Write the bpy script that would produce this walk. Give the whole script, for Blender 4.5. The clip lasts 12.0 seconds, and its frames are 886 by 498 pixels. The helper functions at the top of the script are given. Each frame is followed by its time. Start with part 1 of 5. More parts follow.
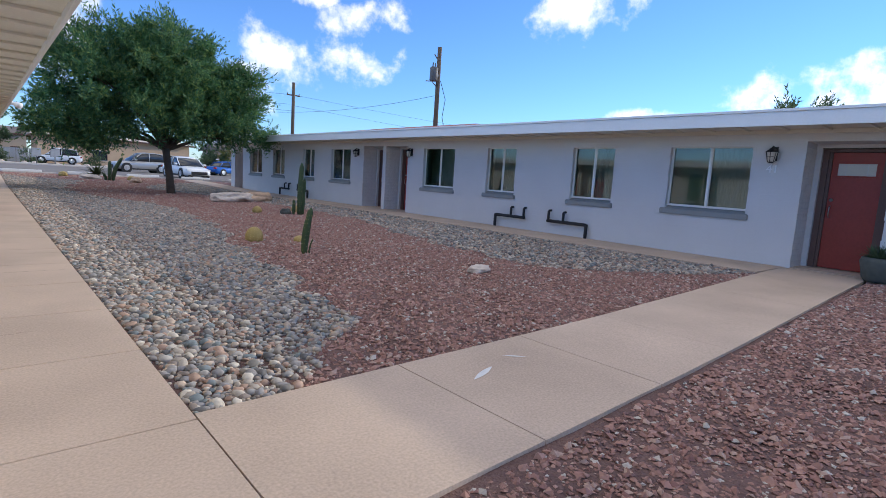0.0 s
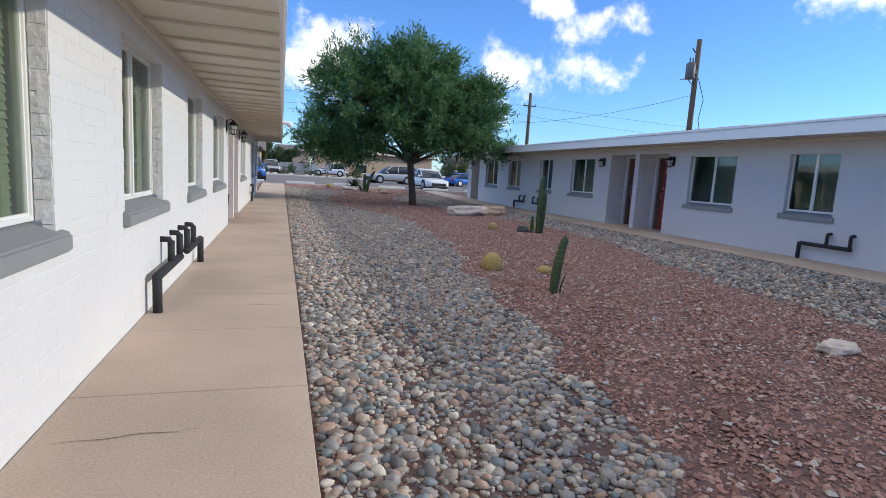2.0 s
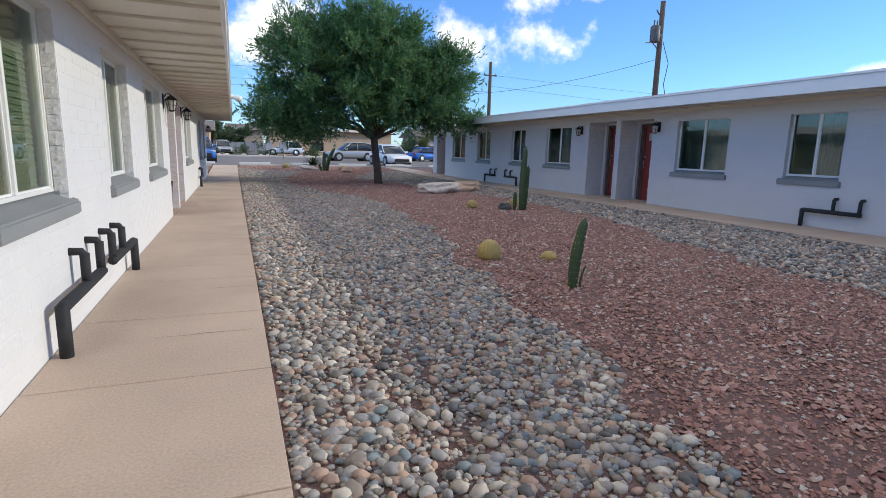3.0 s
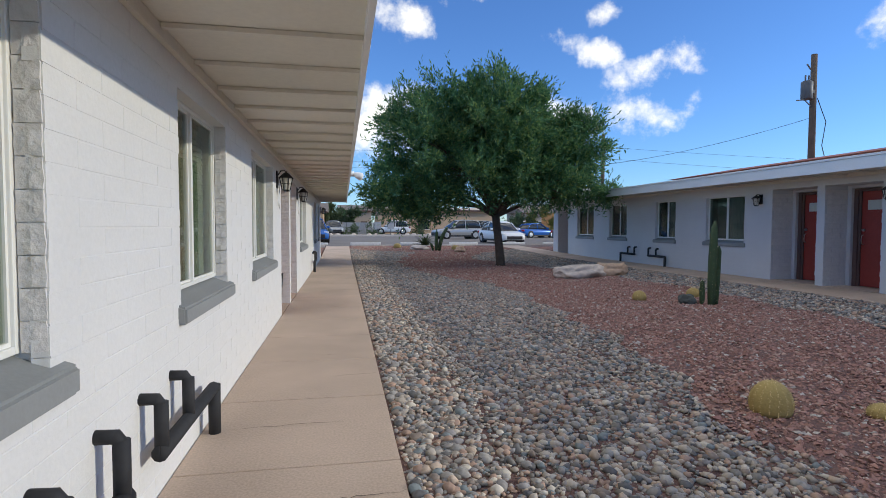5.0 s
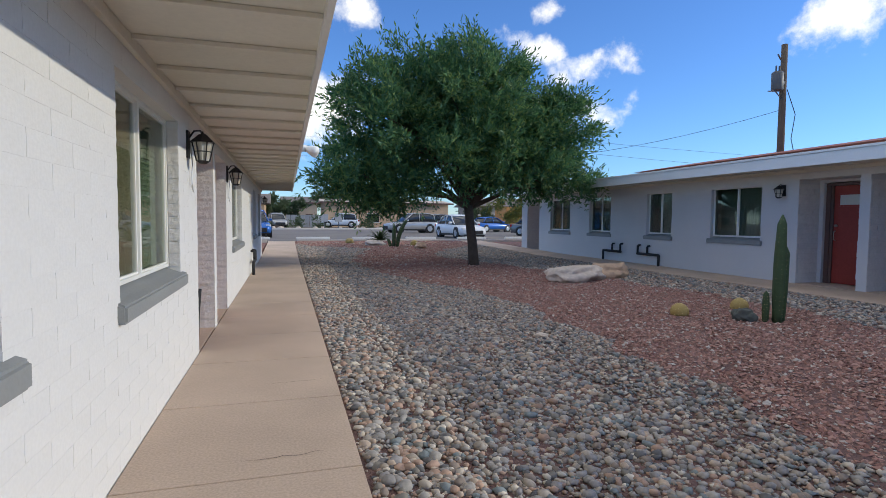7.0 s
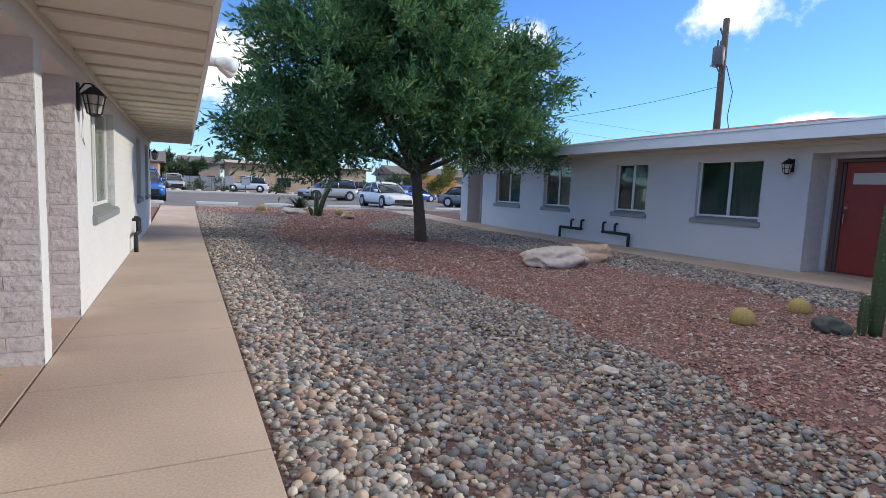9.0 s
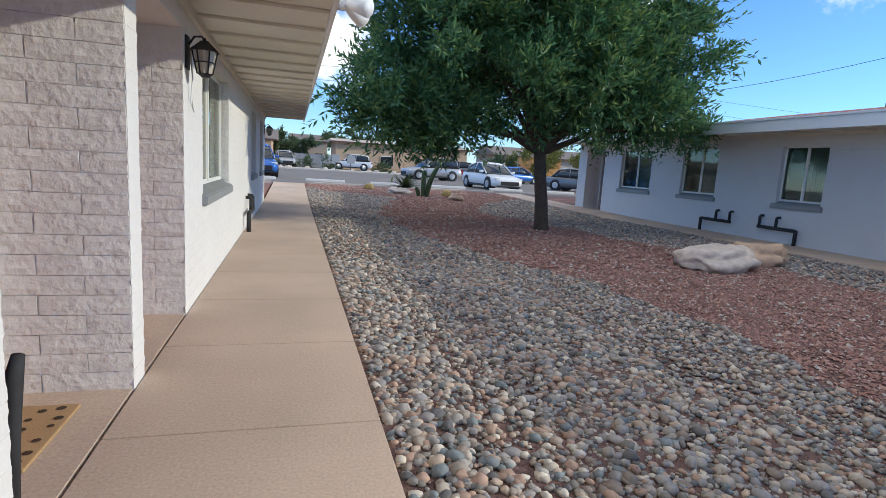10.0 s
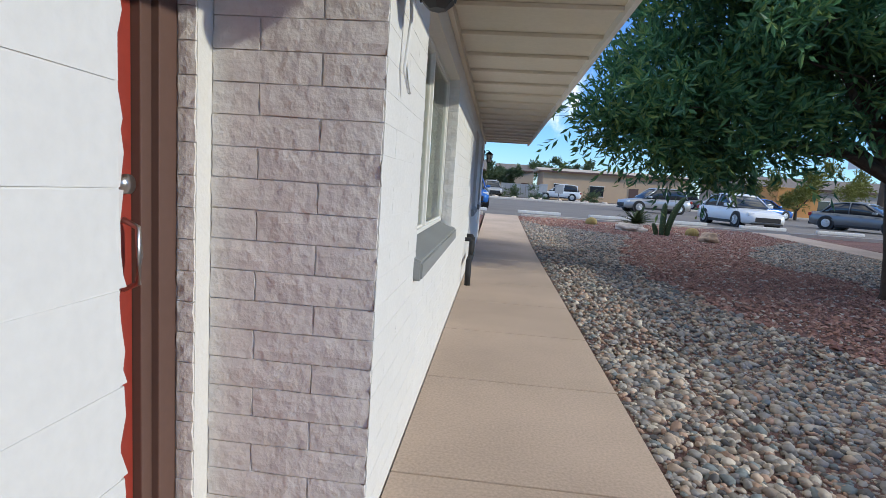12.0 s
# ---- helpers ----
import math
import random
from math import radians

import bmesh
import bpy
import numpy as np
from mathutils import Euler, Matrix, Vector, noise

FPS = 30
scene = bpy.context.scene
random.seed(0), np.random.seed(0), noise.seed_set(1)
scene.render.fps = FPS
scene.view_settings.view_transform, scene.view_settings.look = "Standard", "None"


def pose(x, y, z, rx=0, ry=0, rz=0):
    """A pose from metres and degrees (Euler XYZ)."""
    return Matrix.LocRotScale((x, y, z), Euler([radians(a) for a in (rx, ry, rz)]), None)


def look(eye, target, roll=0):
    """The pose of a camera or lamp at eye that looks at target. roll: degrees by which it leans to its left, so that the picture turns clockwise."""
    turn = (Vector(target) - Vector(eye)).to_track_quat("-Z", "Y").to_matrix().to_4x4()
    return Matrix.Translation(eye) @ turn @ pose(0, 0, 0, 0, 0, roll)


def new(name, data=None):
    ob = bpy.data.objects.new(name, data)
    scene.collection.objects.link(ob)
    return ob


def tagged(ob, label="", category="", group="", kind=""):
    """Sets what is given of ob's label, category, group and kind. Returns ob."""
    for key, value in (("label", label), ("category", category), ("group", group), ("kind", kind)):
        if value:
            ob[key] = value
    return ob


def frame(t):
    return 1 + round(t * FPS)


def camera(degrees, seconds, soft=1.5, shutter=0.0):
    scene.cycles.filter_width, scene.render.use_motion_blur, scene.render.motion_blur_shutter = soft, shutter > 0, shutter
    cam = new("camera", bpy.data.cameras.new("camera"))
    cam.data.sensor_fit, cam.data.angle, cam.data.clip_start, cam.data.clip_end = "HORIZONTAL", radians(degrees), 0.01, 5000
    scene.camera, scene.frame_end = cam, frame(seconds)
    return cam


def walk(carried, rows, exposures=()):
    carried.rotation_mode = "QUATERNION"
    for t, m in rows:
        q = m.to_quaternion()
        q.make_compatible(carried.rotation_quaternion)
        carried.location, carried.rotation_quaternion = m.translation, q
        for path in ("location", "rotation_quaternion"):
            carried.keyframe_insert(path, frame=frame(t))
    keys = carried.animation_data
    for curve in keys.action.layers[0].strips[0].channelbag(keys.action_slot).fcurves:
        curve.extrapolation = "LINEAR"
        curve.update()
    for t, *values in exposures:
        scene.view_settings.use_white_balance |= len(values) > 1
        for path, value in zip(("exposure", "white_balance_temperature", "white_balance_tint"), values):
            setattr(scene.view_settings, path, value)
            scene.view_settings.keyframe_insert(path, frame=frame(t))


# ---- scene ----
cam = camera(79.5, 12.0, soft=0.7)
PATH = [
    (0, (-0.133, 1.619, 1.203), (1.173, 3.112, 0.946), 3.6),
    (0.5, (0.132, 1.939, 1.285), (1.024, 3.718, 1.084), 3.4),
    (1, (0.324, 2.393, 1.392), (0.96, 4.286, 1.288), 3.5),
    (1.5, (0.435, 2.909, 1.316), (1.013, 4.819, 1.183), 3.4),
    (2, (0.44, 3.479, 1.263), (1.025, 5.372, 0.991), 3.5),
    (2.5, (0.457, 4.053, 1.247), (1.159, 5.893, 0.9), 2.6),
    (3, (0.456, 4.653, 1.262), (1.174, 6.485, 0.903), 1.5),
    (3.5, (0.389, 5.271, 1.324), (1.014, 7.145, 1.007), 0.7),
    (5.3, (0.295, 7.495, 1.33), (0.654, 9.462, 1.287), 0.1),
    (5.5, (0.301, 7.729, 1.346), (0.696, 9.69, 1.32), -0.2),
    (6, (0.288, 8.375, 1.335), (0.767, 10.317, 1.303), -0.0),
    (6.5, (0.252, 9.03, 1.34), (0.791, 10.955, 1.267), 0.3),
    (8.3, (0.201, 11.404, 1.259), (0.878, 13.279, 1.097), 1.9),
    (8.5, (0.217, 11.67, 1.276), (0.973, 13.513, 1.103), 2.0),
    (9, (0.241, 12.329, 1.269), (1.113, 14.116, 1.054), 2.4),
    (9.5, (0.194, 12.977, 1.264), (1.097, 14.744, 1.016), 3.2),
    (10, (0.174, 13.627, 1.25), (0.719, 15.527, 0.947), 3.6),
    (10.5, (-0.004, 14.374, 1.254), (0.137, 16.346, 0.952), 3.3),
    (11, (-0.081, 14.984, 1.238), (-0.155, 16.965, 0.977), 3.4),
    (11.5, (-0.164, 15.662, 1.233), (-0.258, 17.644, 0.984), 3.7),
    (12, (-0.242, 16.309, 1.243), (-0.425, 18.286, 1.0), 3.8),
]
walk(cam, [(t, look(eye, target, roll)) for t, eye, target, roll in PATH],
     [(0, 0.75, 6400, 9), (1, 0.6, 6300, 6), (2.5, 0.8, 6500, 7), (4.5, 0.5, 6500, 6), (6.5, 0.5, 6500, 6), (8.5, 0.78, 6500, 8), (10, 0.85, 6500, 5), (12, 0.75, 6300, 4)])

# ---- light ----
SUN_DIR = Vector((1.0, -0.30, 0.335)).normalized()
ELEV = math.asin(SUN_DIR.z)
sun_data = bpy.data.lights.new("sun", "SUN")
sun_data.energy, sun_data.angle, sun_data.color = 1.6, radians(0.6), (1.0, 0.92, 0.78)
sun = new("sun", sun_data)
sun.matrix_world = look(SUN_DIR * 60, (0, 0, 0))

world = bpy.data.worlds.new("sky")
scene.world = world
world.use_nodes = True
wn, wl = world.node_tree.nodes, world.node_tree.links
wn.clear()
w_out, w_bg, w_sky = wn.new("ShaderNodeOutputWorld"), wn.new("ShaderNodeBackground"), wn.new("ShaderNodeTexSky")
w_sky.sky_type, w_sky.sun_disc, w_sky.sun_elevation, w_sky.sun_rotation = "NISHITA", False, ELEV, radians(106.7)
w_sky.air_density, w_sky.dust_density, w_sky.ozone_density = 1.0, 0.0, 4.0
w_tint = wn.new("ShaderNodeMix")
w_tint.data_type, w_tint.blend_type = "RGBA", "MULTIPLY"
w_tint.inputs[0].default_value = 1.0
w_tint.inputs[7].default_value = (0.56, 0.71, 1.0, 1)
wl.new(w_sky.outputs[0], w_tint.inputs[6])
w_tc, w_noise, w_fill_cloud = wn.new("ShaderNodeTexCoord"), wn.new("ShaderNodeTexNoise"), wn.new("ShaderNodeTexNoise")
W_DIR = w_tc.outputs["Generated"]
for node, scale in ((w_noise, 13.0), (w_fill_cloud, 3.6)):
    node.inputs["Scale"].default_value, node.inputs["Detail"].default_value, node.inputs["Roughness"].default_value = scale, 9.0, 0.6
    wl.new(W_DIR, node.inputs["Vector"])


def sky_math(op, a, b=0.0, c=0.0):
    """One arithmetic node of the sky."""
    node = wn.new("ShaderNodeMath")
    node.operation = op
    for k, q in enumerate((a, b, c)):
        if isinstance(q, (int, float)):
            node.inputs[k].default_value = q
        else:
            wl.new(q, node.inputs[k])
    return node.outputs[0]


def sky_dot(v):
    node = wn.new("ShaderNodeVectorMath")
    node.operation = "DOT_PRODUCT"
    wl.new(W_DIR, node.inputs[0])
    node.inputs[1].default_value = v
    return node.outputs["Value"]


def sky_step(value, lo, hi):
    node = wn.new("ShaderNodeMapRange")
    node.interpolation_type = "SMOOTHSTEP"
    node.inputs[1].default_value, node.inputs[2].default_value = lo, hi
    wl.new(value, node.inputs[0])
    return node.outputs[0]


def cloud(azimuth, height, wide, tall, tilt=0.0):
    """How far a direction lies inside one cloud: 1 at its middle, 0 at its rim. All in degrees."""
    a, e, q = radians(azimuth), radians(height), radians(tilt)
    c = Vector((math.sin(a) * math.cos(e), math.cos(a) * math.cos(e), math.sin(e)))
    u = Vector((math.cos(a), -math.sin(a), 0.0))
    v = u.cross(c)
    u, v = u * math.cos(q) + v * math.sin(q), v * math.cos(q) - u * math.sin(q)
    p = sky_math("DIVIDE", sky_math("SUBTRACT", sky_dot(u), u.dot(c)), radians(wide))
    r = sky_math("DIVIDE", sky_math("SUBTRACT", sky_dot(v), v.dot(c)), radians(tall))
    ahead = sky_math("MULTIPLY", sky_math("LESS_THAN", sky_dot(c), 0.0), 50.0)
    far = sky_math("ADD", sky_math("MULTIPLY_ADD", p, p, sky_math("MULTIPLY", r, r)), ahead)
    return sky_math("SUBTRACT", 1.0, far)


CLOUDS = ((32.3, 15.2, 6.5, 1.7, 16), (26.0, 10.3, 8.5, 3.8, 12), (22.6, 18.8, 2.6, 1.3, -20), (26.9, 17.2, 2.2, 1.3, 10), (26.5, 20.6, 1.8, 1.0, 0),
          (53.5, 17.8, 5.0, 3.3, 20), (77.0, 9.4, 10.0, 2.6, 6), (62.0, 7.2, 5.0, 0.9, 0), (4.0, 11.5, 5.0, 4.6, 0), (6.0, 21.0, 4.0, 2.0, -10), (13.2, 23.2, 3.0, 1.4, 0), (-14, 13, 9, 4, 0))
inside = None
for spec in CLOUDS:
    one = cloud(*spec)
    inside = one if inside is None else sky_math("MAXIMUM", inside, one)
ragged = sky_math("ADD", sky_math("MAXIMUM", inside, -2.0), sky_math("MULTIPLY", sky_math("SUBTRACT", w_noise.outputs["Fac"], 0.52), 7.5))
low_cloud = sky_math("MULTIPLY", sky_step(ragged, -0.2, 1.7), 0.85)
# broken bright cloud overhead, out of view, added to fill the shaded court
overhead = sky_math("MULTIPLY", sky_step(w_fill_cloud.outputs["Fac"], 0.38, 0.62), sky_step(sky_dot(Vector((0, 0, 1))), 0.42, 0.62))
cover = sky_math("MAXIMUM", low_cloud, overhead)
w_mix = wn.new("ShaderNodeMix")
w_mix.data_type = "RGBA"
w_mix.inputs[7].default_value = (6.5, 6.2, 5.8, 1)
wl.new(cover, w_mix.inputs[0])
wl.new(w_tint.outputs[2], w_mix.inputs[6])
wl.new(w_mix.outputs[2], w_bg.inputs["Color"])
w_bg.inputs["Strength"].default_value = 0.15
wl.new(w_bg.outputs[0], w_out.inputs[0])


# ---- materials ----
def material(name, colour, rough=0.8, metal=0.0, spread=0.12, grain=40.0, coarse=2.0, bump=0.2, random_of="", tints=(), spec=0.4, depth=0.004):
    """A surface with stains at a coarse scale, grain at a fine one and relief. random_of: 'island' or 'object' picks one of tints a piece."""
    m = bpy.data.materials.new(name)
    m.use_nodes = True
    n, l = m.node_tree.nodes, m.node_tree.links
    b = n["Principled BSDF"]
    b.inputs["Roughness"].default_value, b.inputs["Metallic"].default_value = rough, metal
    b.inputs["Specular IOR Level"].default_value = spec
    tc = n.new("ShaderNodeTexCoord")
    vec = tc.outputs["Object"]
    if random_of == "object":
        oi = n.new("ShaderNodeObjectInfo")
        add = n.new("ShaderNodeVectorMath")
        add.operation = "ADD"
        l.new(vec, add.inputs[0])
        l.new(oi.outputs["Location"], add.inputs[1])
        vec = add.outputs[0]
    fine, big = n.new("ShaderNodeTexNoise"), n.new("ShaderNodeTexNoise")
    for node, scale, detail in ((fine, grain, 6), (big, coarse, 4)):
        node.inputs["Scale"].default_value, node.inputs["Detail"].default_value = scale, detail
        l.new(vec, node.inputs["Vector"])
    base = None
    if tints:
        pick = n.new("ShaderNodeNewGeometry") if random_of == "island" else n.new("ShaderNodeObjectInfo")
        ramp = n.new("ShaderNodeValToRGB")
        ramp.color_ramp.interpolation = "CONSTANT"
        el = ramp.color_ramp.elements
        while len(el) < len(tints):
            el.new(0.5)
        for k, c in enumerate(tints):
            el[k].position, el[k].color = k / len(tints), (*c, 1)
        l.new(pick.outputs["Random Per Island" if random_of == "island" else "Random"], ramp.inputs[0])
        base = ramp.outputs[0]
    total = n.new("ShaderNodeMath")
    total.operation = "ADD"
    l.new(fine.outputs["Fac"], total.inputs[0])
    l.new(big.outputs["Fac"], total.inputs[1])
    rng = n.new("ShaderNodeMapRange")
    rng.inputs[1].default_value, rng.inputs[2].default_value = 0.6, 1.4
    rng.inputs[3].default_value, rng.inputs[4].default_value = 1 - spread, 1 + spread
    l.new(total.outputs[0], rng.inputs[0])
    mul = n.new("ShaderNodeVectorMath")
    mul.operation = "SCALE"
    if base is not None:
        l.new(base, mul.inputs[0])
    else:
        mul.inputs[0].default_value = colour
    l.new(rng.outputs[0], mul.inputs["Scale"])
    l.new(mul.outputs[0], b.inputs["Base Color"])
    if bump:
        bp = n.new("ShaderNodeBump")
        bp.inputs["Strength"].default_value, bp.inputs["Distance"].default_value = bump, depth
        l.new(fine.outputs["Fac"], bp.inputs["Height"])
        l.new(bp.outputs[0], b.inputs["Normal"])
    return m


def clear_glass(name, tint, rough=0.02):
    """Window glass: see-through and reflecting."""
    m = bpy.data.materials.new(name)
    m.use_nodes = True
    n, l = m.node_tree.nodes, m.node_tree.links
    n.clear()
    out, mix, tr, gl, lw, pw, ma = (n.new("ShaderNodeOutputMaterial"), n.new("ShaderNodeMixShader"), n.new("ShaderNodeBsdfTransparent"),
                                    n.new("ShaderNodeBsdfGlossy"), n.new("ShaderNodeLayerWeight"), n.new("ShaderNodeMath"), n.new("ShaderNodeMath"))
    tr.inputs[0].default_value, gl.inputs["Roughness"].default_value, lw.inputs[0].default_value = (*tint, 1), rough, 0.5
    pw.operation, pw.inputs[1].default_value = "POWER", 5.0
    ma.operation, ma.inputs[1].default_value, ma.inputs[2].default_value = "MULTIPLY_ADD", 0.85, 0.06
    l.new(lw.outputs["Facing"], pw.inputs[0])
    l.new(pw.outputs[0], ma.inputs[0])
    l.new(ma.outputs[0], mix.inputs[0])
    l.new(tr.outputs[0], mix.inputs[1])
    l.new(gl.outputs[0], mix.inputs[2])
    l.new(mix.outputs[0], out.inputs[0])
    return m


PAINT = (0.72, 0.69, 0.66)
M_wall = material("white_wall_paint", (0.72, 0.71, 0.685), 0.85, spread=0.05, grain=55, coarse=1.3, bump=0.35, depth=0.005)
# the same wall paint, darkened so its colour carries the far fronts' shade
M_wall_shaded = material("shade_darkened_wall_paint", (0.63, 0.62, 0.61), 0.85, spread=0.05, grain=55, coarse=1.3, bump=0.35, depth=0.005)
M_block = material("painted_slump_block", PAINT, 0.85, spread=0.09, grain=24, coarse=7, bump=0.6, random_of="object", depth=0.017)
M_sill = material("grey_sill_paint", (0.27, 0.28, 0.275), 0.6, spread=0.08, grain=60, bump=0.15)
M_soffit = material("cream_soffit_paint", (0.70, 0.66, 0.57), 0.7, spread=0.06, grain=30, coarse=1.5, bump=0.1)
M_fascia = material("white_fascia_paint", (0.78, 0.78, 0.77), 0.6, spread=0.04, grain=30, bump=0.1)
M_roof = material("roof_coating", (0.70, 0.70, 0.68), 0.9, spread=0.1, bump=0.2)
M_concrete = material("tan_concrete", (0.545, 0.42, 0.32), 0.9, spread=0.26, grain=70, coarse=0.9, bump=0.15, depth=0.003)
M_bed = material("dark_brown_bed", (0.17, 0.10, 0.085), 0.95, spread=0.35, grain=60, coarse=1.5, bump=1.0, depth=0.02)
M_joint = material("dark_joint", (0.13, 0.10, 0.08), 0.95, spread=0.2)
M_red_soil = material("red_soil", (0.26, 0.14, 0.11), 0.95, spread=0.35, grain=60, coarse=1.5, bump=1.0, depth=0.02)
M_soil = material("brown_soil", (0.17, 0.14, 0.12), 0.95, spread=0.3, grain=60, coarse=1.5, bump=1.0, depth=0.02)
M_asphalt = material("worn_asphalt", (0.20, 0.18, 0.165), 0.9, spread=0.2, grain=50, coarse=0.4, bump=0.2)
M_curb = material("pale_kerb", (0.55, 0.50, 0.45), 0.9, spread=0.12, grain=30, bump=0.2)
M_white = material("white_stop_paint", (0.72, 0.71, 0.69), 0.8, spread=0.12, grain=20, bump=0.1)
M_frame = material("white_vinyl", (0.80, 0.79, 0.74), 0.45, spread=0.03, bump=0.0)
M_glass = clear_glass("window_glass", (0.72, 0.77, 0.71))
M_dark = material("room_dimness_tone", (0.22, 0.29, 0.26), 0.9, spread=0.2, bump=0.0)
M_drape = material("cream_drape", (0.58, 0.50, 0.38), 0.9, spread=0.08, grain=30, bump=0.1)
M_blind = material("pale_blind", (0.30, 0.36, 0.27), 0.7, spread=0.05, bump=0.0)
M_curtain = material("pale_curtain", (0.45, 0.47, 0.45), 0.8, spread=0.1, bump=0.1)
M_red_door = material("red_door_paint", (0.30, 0.042, 0.028), 0.45, spread=0.15, grain=25, coarse=3, bump=0.08)
M_brown = material("brown_frame_paint", (0.13, 0.075, 0.06), 0.5, spread=0.1, grain=30, bump=0.05)
M_black = material("black_iron", (0.018, 0.018, 0.02), 0.55, spread=0.2, bump=0.15)
M_pipe = material("black_foam_pipe_wrap", (0.028, 0.028, 0.03), 0.75, spread=0.25, grain=25, bump=0.3)
M_steel = material("brushed_steel", (0.55, 0.54, 0.52), 0.3, metal=1.0, spread=0.05, bump=0.0)
M_lamp_glass = material("frosted_lamp_glass", (0.55, 0.52, 0.45), 0.35, spread=0.05, bump=0.0)
M_pebble = material("river_pebbles", (0.3, 0.3, 0.3), 0.75, spread=0.25, grain=45, coarse=9, bump=0.25, random_of="island", spec=0.3,
                    tints=((0.363, 0.313, 0.254), (0.466, 0.404, 0.333), (0.214, 0.196, 0.167), (0.487, 0.383, 0.293), (0.383, 0.263, 0.196), (0.293, 0.273, 0.254),
                           (0.593, 0.530, 0.436), (0.140, 0.135, 0.131), (0.446, 0.303, 0.225), (0.333, 0.313, 0.284), (0.263, 0.214, 0.176), (0.214, 0.243, 0.243), (0.303, 0.284, 0.273), (0.394, 0.363, 0.322)))
M_lava = material("red_crushed_rock", (0.2, 0.1, 0.1), 0.9, spread=0.25, grain=60, coarse=9, bump=0.4, random_of="island", spec=0.25,
                  tints=((0.369, 0.210, 0.167), (0.310, 0.169, 0.139), (0.430, 0.259, 0.208), (0.260, 0.135, 0.115), (0.459, 0.316, 0.255), (0.350, 0.204, 0.167),
                         (0.399, 0.225, 0.178), (0.330, 0.181, 0.151), (0.359, 0.204, 0.161), (0.299, 0.169, 0.139), (0.501, 0.450, 0.394), (0.380, 0.225, 0.185)))
M_boulder = material("pale_boulder", (0.62, 0.53, 0.45), 0.85, spread=0.25, grain=12, coarse=2.5, bump=0.6, depth=0.02)
M_boulder_tan = material("tan_boulder", (0.55, 0.39, 0.27), 0.85, spread=0.2, grain=12, coarse=2.5, bump=0.6, depth=0.02)
M_stone_dark = material("dark_stone", (0.09, 0.10, 0.09), 0.85, spread=0.25, grain=14, bump=0.5, depth=0.01)
M_cactus = material("cactus_skin", (0.06, 0.095, 0.04), 0.75, spread=0.25, grain=40, coarse=5, bump=0.4)
M_spine = material("golden_spines", (0.84, 0.65, 0.32), 0.7, spread=0.2, grain=40, bump=0.0)
M_barrel = material("barrel_cactus_skin", (0.44, 0.33, 0.12), 0.8, spread=0.2, grain=60, bump=0.4)
M_bark = material("grey_brown_bark", (0.10, 0.075, 0.055), 0.95, spread=0.3, grain=22, coarse=5, bump=0.9, depth=0.02)
M_leaf = material("tree_leaves", (0.06, 0.11, 0.04), 0.48, spec=0.4, spread=0.2, grain=6, coarse=1.0, bump=0.0, random_of="island",
                  tints=((0.072, 0.170, 0.072), (0.100, 0.220, 0.086), (0.050, 0.130, 0.060), (0.130, 0.245, 0.090), (0.080, 0.180, 0.086), (0.200, 0.290, 0.090)))


def thin_leaf(m, share):
    """Lets part of the light pass through a leaf."""
    n, l = m.node_tree.nodes, m.node_tree.links
    b, out = n["Principled BSDF"], n["Material Output"]
    tr, mix = n.new("ShaderNodeBsdfTranslucent"), n.new("ShaderNodeMixShader")
    l.new(b.inputs["Base Color"].links[0].from_socket, tr.inputs["Color"])
    mix.inputs[0].default_value = share
    l.new(b.outputs[0], mix.inputs[1])
    l.new(tr.outputs[0], mix.inputs[2])
    l.new(mix.outputs[0], out.inputs[0])


thin_leaf(M_leaf, 0.4)
M_far_leaf = material("far_leaves", (0.06, 0.09, 0.04), 0.7, spread=0.3, grain=6, bump=0.0, random_of="island",
                      tints=((0.08, 0.125, 0.06), (0.10, 0.15, 0.075), (0.13, 0.17, 0.09)))
M_verde = material("yellow_green_leaves", (0.22, 0.22, 0.05), 0.7, spread=0.2, grain=6, bump=0.0)
M_sago = material("sago_fronds", (0.045, 0.07, 0.025), 0.8, spread=0.2, grain=12, bump=0.0)
M_pole = material("weathered_pole_wood", (0.13, 0.095, 0.07), 0.95, spread=0.25, grain=20, coarse=3, bump=0.4)
M_wire = material("black_cable", (0.03, 0.03, 0.035), 0.7, bump=0.0)
M_grey_metal = material("grey_transformer_paint", (0.11, 0.115, 0.12), 0.5, spread=0.1, bump=0.0)
M_stucco = material("tan_stucco", (0.60, 0.42, 0.27), 0.9, spread=0.1, grain=20, coarse=0.5, bump=0.3)
M_stucco_pale = material("pale_stucco", (0.52, 0.44, 0.36), 0.9, spread=0.1, grain=20, coarse=0.5, bump=0.3)
M_shingle = material("grey_shingle_roof", (0.20, 0.17, 0.15), 0.9, spread=0.2, grain=8, bump=0.4)
M_red_roof = material("red_roof_metal", (0.30, 0.09, 0.06), 0.7, spread=0.15, grain=8, bump=0.2)
M_fence = material("grey_fence", (0.32, 0.33, 0.34), 0.7, spread=0.15, grain=8, bump=0.1)
M_orange = material("orange_panel_paint", (0.55, 0.26, 0.08), 0.7, spread=0.1, bump=0.1)
M_tyre = material("tyre_rubber", (0.02, 0.02, 0.02), 0.85, bump=0.1)
M_rim = material("alloy_rim", (0.55, 0.55, 0.56), 0.3, metal=0.9, spread=0.05, bump=0.0)
M_car_glass = material("tinted_car_glass", (0.02, 0.025, 0.03), 0.06, spread=0.05, bump=0.0, spec=0.8)
M_car_black = material("black_plastic_trim", (0.02, 0.02, 0.022), 0.5, bump=0.0)
